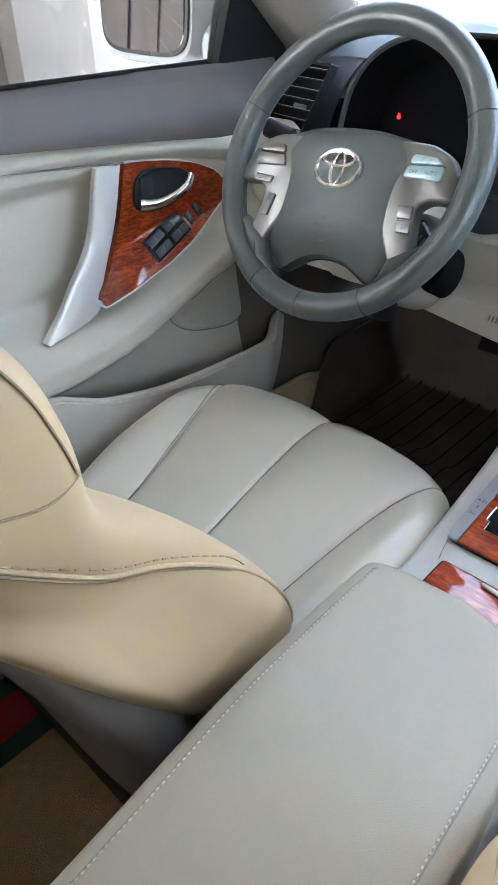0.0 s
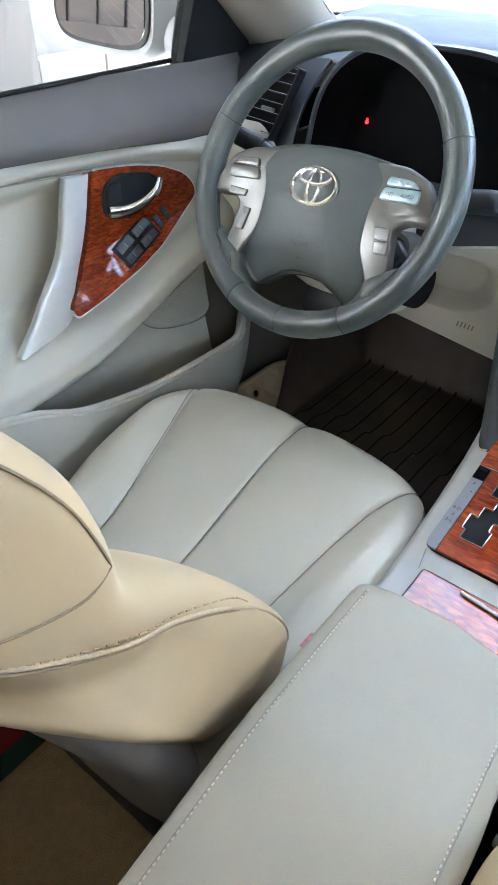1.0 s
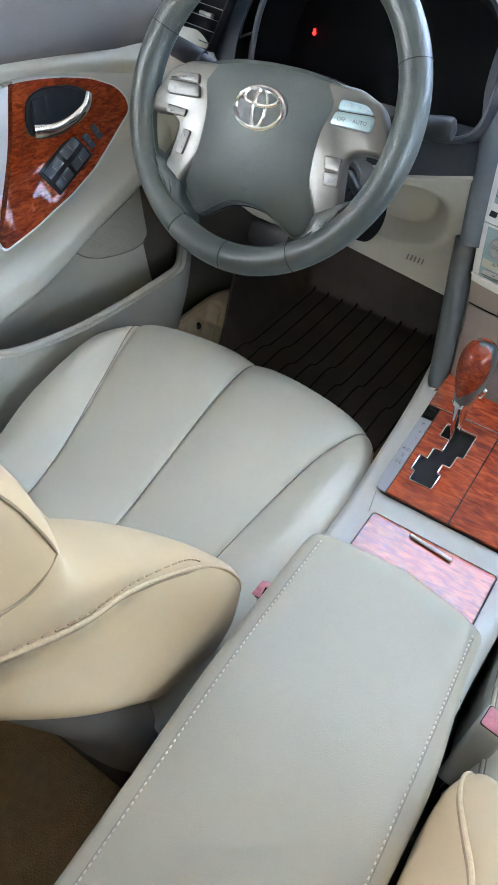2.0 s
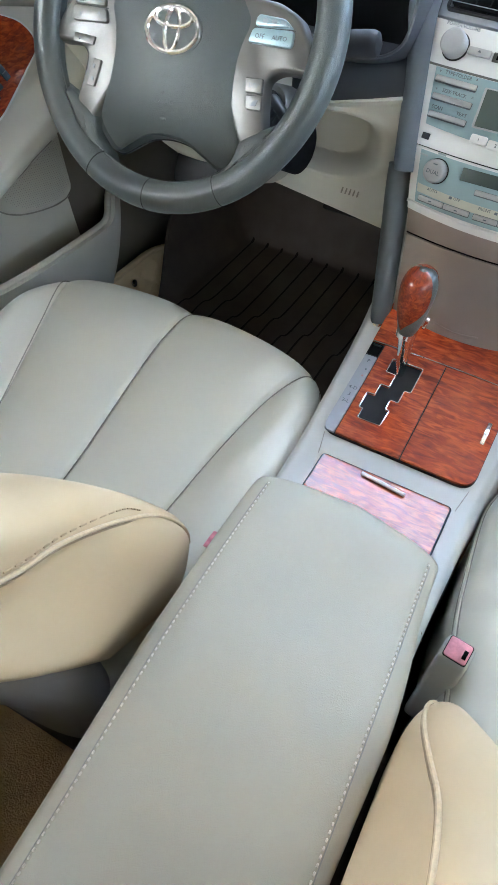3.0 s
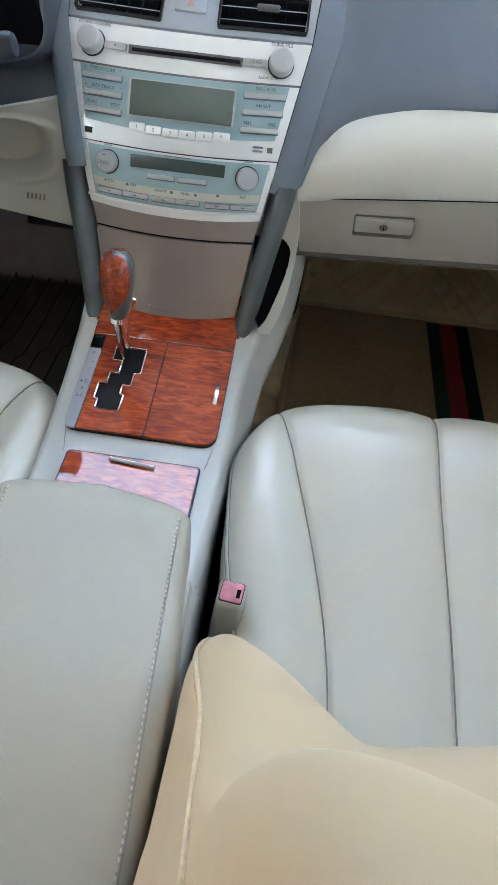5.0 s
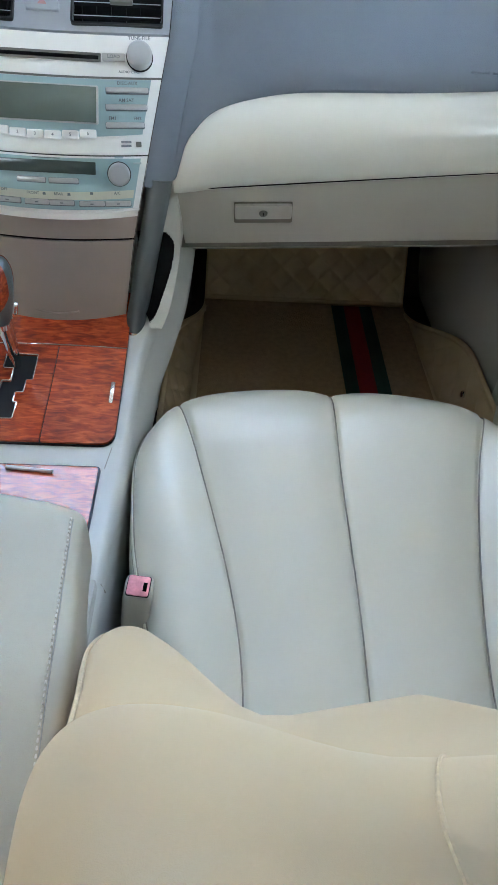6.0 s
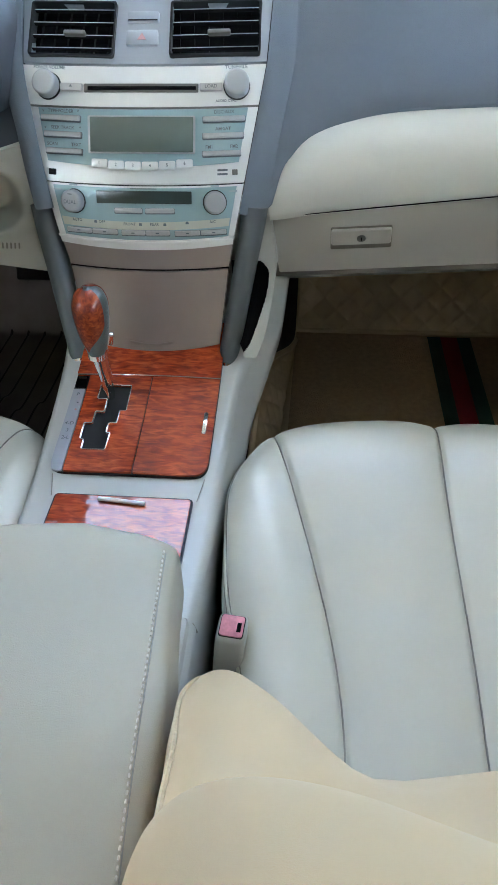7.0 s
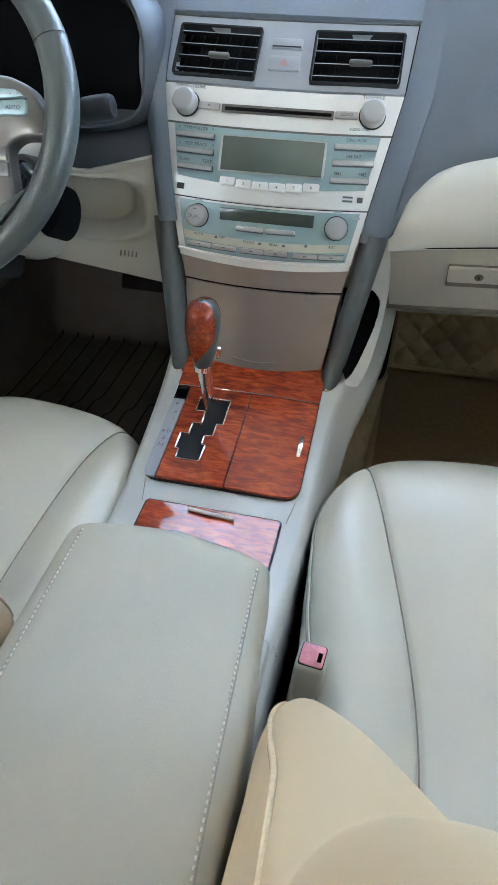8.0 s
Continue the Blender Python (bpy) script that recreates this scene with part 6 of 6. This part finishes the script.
pane = part("window_glass", thicken(grid(lambda u, v: pane_point(-1, u, v), 6, 16), 0.004), M_GLASS, door, "clear side window glass")
pane.visible_shadow = False
corner = bmesh.new()
c_pts = [(0.940, 0.722), (1.115, 0.708), (1.085, 0.745), (0.985, 0.842), (0.955, 0.855), (0.945, 0.84)]
corner.faces.new([corner.verts.new((-0.735 + (z - 0.72) * 0.30, y, z)) for y, z in c_pts])
got = bmesh.ops.extrude_face_region(corner, geom=list(corner.faces))
bmesh.ops.translate(corner, vec=(0.022, 0, 0), verts=[v for v in got["geom"] if isinstance(v, bmesh.types.BMVert)])
part("corner_cover", corner, M_COVER, door, "black mirror corner cover")
part("window_frame", tube([(-0.735, 0.945, 0.715), (-0.72, 0.948, 0.78), (-0.695, 0.955, 0.86)], 0.009, 8), M_BLACK, door, "black window guide")

mirror = thing("door_mirror", "silver painted door mirror on the driver door", "mirror", (-0.95, 1.03, 0.72))
MM = frame_of((-0.946, 0.985, 0.787), (1, -0.10, 0), (0, 0.08, 1))


def mirror_ring(w, h, d, dx=0.0):
    out = []
    for k in range(48):
        a = 2 * math.pi * k / 48
        c, s = math.cos(a), math.sin(a)
        out.append(MM @ Vector((dx + 1.16 * w * math.copysign(abs(c) ** 0.5, c), h * math.copysign(abs(s) ** 0.5, s), d)))
    return out


part("housing", loft([mirror_ring(0.117, 0.071, -0.004), mirror_ring(0.126, 0.080, 0.0), mirror_ring(0.132, 0.085, -0.02), mirror_ring(0.128, 0.080, -0.06), mirror_ring(0.10, 0.062, -0.10, 0.012), mirror_ring(0.05, 0.03, -0.12, 0.02)]), M_PAINT, mirror, "silver painted housing")
part("mirror_bezel", loft([mirror_ring(0.1165, 0.0705, -0.003), mirror_ring(0.1165, 0.0705, 0.001)]), M_BLACK, mirror)
part("mirror_glass", loft([mirror_ring(0.110, 0.065, 0.000), mirror_ring(0.109, 0.064, 0.003)]), M_MIRROR, mirror, "clear mirror glass")
part("mirror_arm", loft([[(x, y + 0.035 * math.cos(a), z + 0.030 * math.sin(a)) for a in [2 * math.pi * k / 16 for k in range(16)]] for x, y, z in ((-0.86, 1.02, 0.745), (-0.80, 1.02, 0.742), (-0.745, 1.01, 0.745))]), M_PAINT, mirror)

# ---- passenger door ----
pdoor = thing("passenger_door", "beige closed passenger door", "car door", (0.76, 0.5, 0.0))


def pdoor_point(u, v):
    y, z = 0.02 + 1.03 * u, 0.03 + 0.625 * v
    return (-door_x(y, z), y, z)


part("inner_panel", thicken(grid(pdoor_point, 90, 70), 0.02), M_DOORPAD, pdoor, "beige vinyl inner panel")
part("upper_trim", thicken(grid(lambda u, v: (-upper_point(u, v)[0], *upper_point(u, v)[1:]), 40, 12), 0.02), M_DOORTOP, pdoor, "dark grey grained upper trim")
part("map_pocket", thicken(grid(lambda u, v: ppocket_point(u, v), 60, 24), 0.010), M_DOORPAD, pdoor, "beige door pocket wall")
part("pocket_lip", tube([(ppocket_point(k / 50, 1)[0] + 0.004, *ppocket_point(k / 50, 1)[1:]) for k in range(51)], 0.006, 10), M_DOORPAD, pdoor)
pane = part("window_glass", thicken(grid(lambda u, v: pane_point(1, u, v), 6, 16), 0.004), M_GLASS, pdoor, "clear side window glass")
pane.visible_shadow = False

# ---- kick panels and sills ----
for s, n in ((-1, "left"), (1, "right")):
    def kick(u, v, s=s):
        y = 0.98 + 0.68 * u
        return (s * (0.692 + 0.040 * smooth(1.12, 0.98, y) + 0.03 * (1 - v) ** 2 - 0.02 * u), y, -0.02 + 0.60 * v)
    # Both panels are beige; the driver's has footwell shade put into its colour.
    solid("kick_panel_" + n, thicken(grid(kick, 12, 10), 0.01), M_BEIGESHADE if s < 0 else M_GLOVE, "beige plastic kick panel at the footwell side", "kick panel", kind="structure")
    solid("sill_" + n, tube([(s * 0.715, 0.02, 0.015), (s * 0.715, 0.7, 0.015), (s * 0.715, 1.06, 0.010), (s * 0.72, 1.12, -0.01)], 0.035, 12, flat=0.8, up=(0, 0, 1)), M_BEIGE, "beige plastic door sill trim", "sill", kind="structure")


# ---- floor mats ----
def quilt(a, b, cell=0.062, h=0.008):
    """Diamond quilting: puffs between crossed stitch lines."""
    p, q = abs(math.sin(math.pi * (a + b) / cell)), abs(math.sin(math.pi * (a - b) / cell))
    return h * min(p, q) ** 0.45


def tray(x0, x1, y0, y1, zf, rim, front, inner):
    """A floor mat with raised quilted sides; inner is the half width of its flat floor part."""
    W, R = (x1 - x0) / 2, 0.03
    xc = (x0 + x1) / 2

    def fn(u, v):
        s = (2 * u - 1) * (inner + rim)
        q = v * (y1 - y0 + front)
        fx, dz = abs(s), 0.0
        side = max(0.0, abs(s) - inner)
        fx = inner + side * 0.32 if side > 0 else abs(s)
        dz = side * 0.94 * smooth(0, 0.03, side)
        fr = max(0.0, q - (y1 - y0))
        y = y0 + q - fr * 0.62
        low = smooth(y1 + 0.01, y1 - 0.34, y)
        fx = fx if side <= 0 else inner + (fx - inner) * low
        z = zf + dz * low + fr * 0.78
        taper = 1 - 0.10 * smooth(y1 - 0.35, y1 + 0.1, y)
        if side > 0.004 or fr > 0.004:
            fade = min(1, (side + fr) / 0.02) * smooth(rim, rim - 0.025, side)
            fx -= quilt(abs(s), q) * fade * low * (1 if side > 0 else 0)
            y -= quilt(s, q) * fade * (1 if fr > 0 else 0)
        return (xc + math.copysign(fx * taper, s), y, z)
    return fn


ptray = tray(0.118, 0.695, 0.70, 1.47, 0.0, 0.12, 0.30, 0.246)
pmat = thing("passenger_floor_mat", "beige quilted tray floor mat with a green and red band", "floor mat", (0.41, 1.1, 0.0))
part("tray", grid(ptray, 220, 240), M_MATTAN, pmat, "beige quilted leatherette tray")
part("tray_edge", tube([ptray(0, k / 60) for k in range(61)] , 0.006, 8), M_MATTAN, pmat)
part("tray_edge", tube([ptray(1, k / 60) for k in range(61)], 0.006, 8), M_MATTAN, pmat)
part("fold_piping", tube([(0.178 + 0.455 * k / 20, 1.467, 0.013) for k in range(21)], 0.0055, 8), M_MATTAN, pmat, "beige fold piping")
carpet = part("coil_carpet", grid(lambda u, v: (0.168 + 0.478 * u - 0.02 * v * (u - 0.5), 0.72 + 0.745 * v, 0.010), 4, 4), M_COIL, pmat, "brown coil carpet insert")
for x0, w, mat, n in ((0.466, 0.028, M_GREEN, "dark green stripe"), (0.494, 0.036, M_CRIMSON, "dark red stripe"), (0.530, 0.028, M_GREEN, "dark green stripe")):
    part("stripe", grid(lambda u, v, x0=x0, w=w: (x0 + w * u, 0.72 + 0.732 * v, 0.0135), 2, 8), mat, carpet, n)
part("mat_stud", disc(0.007, 0.006, 0.002, 16), M_CHROME, pmat, "metal stud", m=pose(0.672, 1.08, 0.07, 0, -72, 0))

dtray = tray(-0.675, -0.130, 0.70, 1.44, 0.0, 0.12, 0.30, 0.220)
under = thing("driver_floor_mat", "beige quilted tray floor mat under a ribbed rubber mat", "floor mat", (-0.40, 1.1, 0.0))
part("tray", grid(dtray, 200, 220), M_MATTAN, under, "beige quilted leatherette tray")
part("tray_edge", tube([dtray(0, k / 60) for k in range(61)], 0.006, 8), M_MATTAN, under)
part("tray_edge", tube([dtray(1, k / 60) for k in range(61)], 0.006, 8), M_MATTAN, under)
part("mat_stud", disc(0.008, 0.006, 0.002, 16), M_CHROME, under, "metal stud", m=pose(-0.648, 1.045, 0.085, 0, 70, 0))

rubber = thing("rubber_floor_mat", "dark brown ribbed rubber driver floor mat", "floor mat", (-0.40, 1.1, 0.0))


def rubber_z(y):
    return 0.014 + 2.05 * max(0.0, y - 1.405) * smooth(1.395, 1.45, y)


def rubber_point(u, v):
    """A sheet whose outer side climbs the kick panel ahead of the door."""
    y = 0.74 + 0.82 * v
    t = max(0.0, 1 - u / 0.22)
    up = smooth(1.05, 1.22, y)
    x = -0.60 + 0.425 * max(0.0, u - 0.22) / 0.78 - (0.02 + 0.045 * up) * t + 0.01 * v
    return (x, y, rubber_z(y) + 0.15 * up * t ** 1.3)


base = part("mat_base", thicken(grid(rubber_point, 48, 90), 0.006), M_MATBLACK, rubber, "dark brown rubber sheet")
for k in range(11):
    x = -0.585 + 0.038 * k
    y0 = 0.98 + 0.03 * ((k * 7) % 4) - 0.10 * (k / 10)
    pts = [(x - 0.030, y0 - 0.035, 0), (x, y0, 0), (x, 1.12 + 0.02 * (k % 3), 0), (x + 0.012, 1.16 + 0.02 * (k % 3), 0), (x + 0.012, 1.40, 0), (x + 0.012, 1.44, 0), (x + 0.014, 1.50, 0), (x + 0.016, 1.553, 0)]
    part("rib", tube([(p[0], p[1], rubber_z(p[1]) + 0.0035) for q in [pts] for p in spline(q, 6)], 0.0036, 6, flat=0.9), M_RIB, rubber)
part("rib", tube(spline([(-0.60, 0.90, 0.018), (-0.50, 0.87, 0.018), (-0.40, 0.83, 0.018), (-0.25, 0.80, 0.018)], 6), 0.005, 6), M_MATBLACK, rubber)
part("rib", tube(spline([(-0.19, 0.80, 0.018), (-0.185, 1.0, 0.018), (-0.185, 1.3, 0.018)], 6), 0.006, 6), M_MATBLACK, rubber)

rear = thing("rear_floor_mat", "brown coil rear floor mat with a red and green band", "floor mat", (-0.42, 0.1, -0.01))
rc = part("coil_carpet", thicken(grid(lambda u, v: (-0.70 + 0.58 * u, -0.45 + 0.95 * v, -0.012), 6, 6), 0.008), M_COIL, rear, "brown coil carpet")
for x0, w, mat, n in ((-0.535, 0.030, M_GREEN, "dark green stripe"), (-0.505, 0.060, M_CRIMSON, "dark red stripe"), (-0.445, 0.030, M_GREEN, "dark green stripe")):
    part("stripe", grid(lambda u, v, x0=x0, w=w: (x0 + w * u, -0.44 + 0.93 * v, 0.001), 2, 8), mat, rc, n)
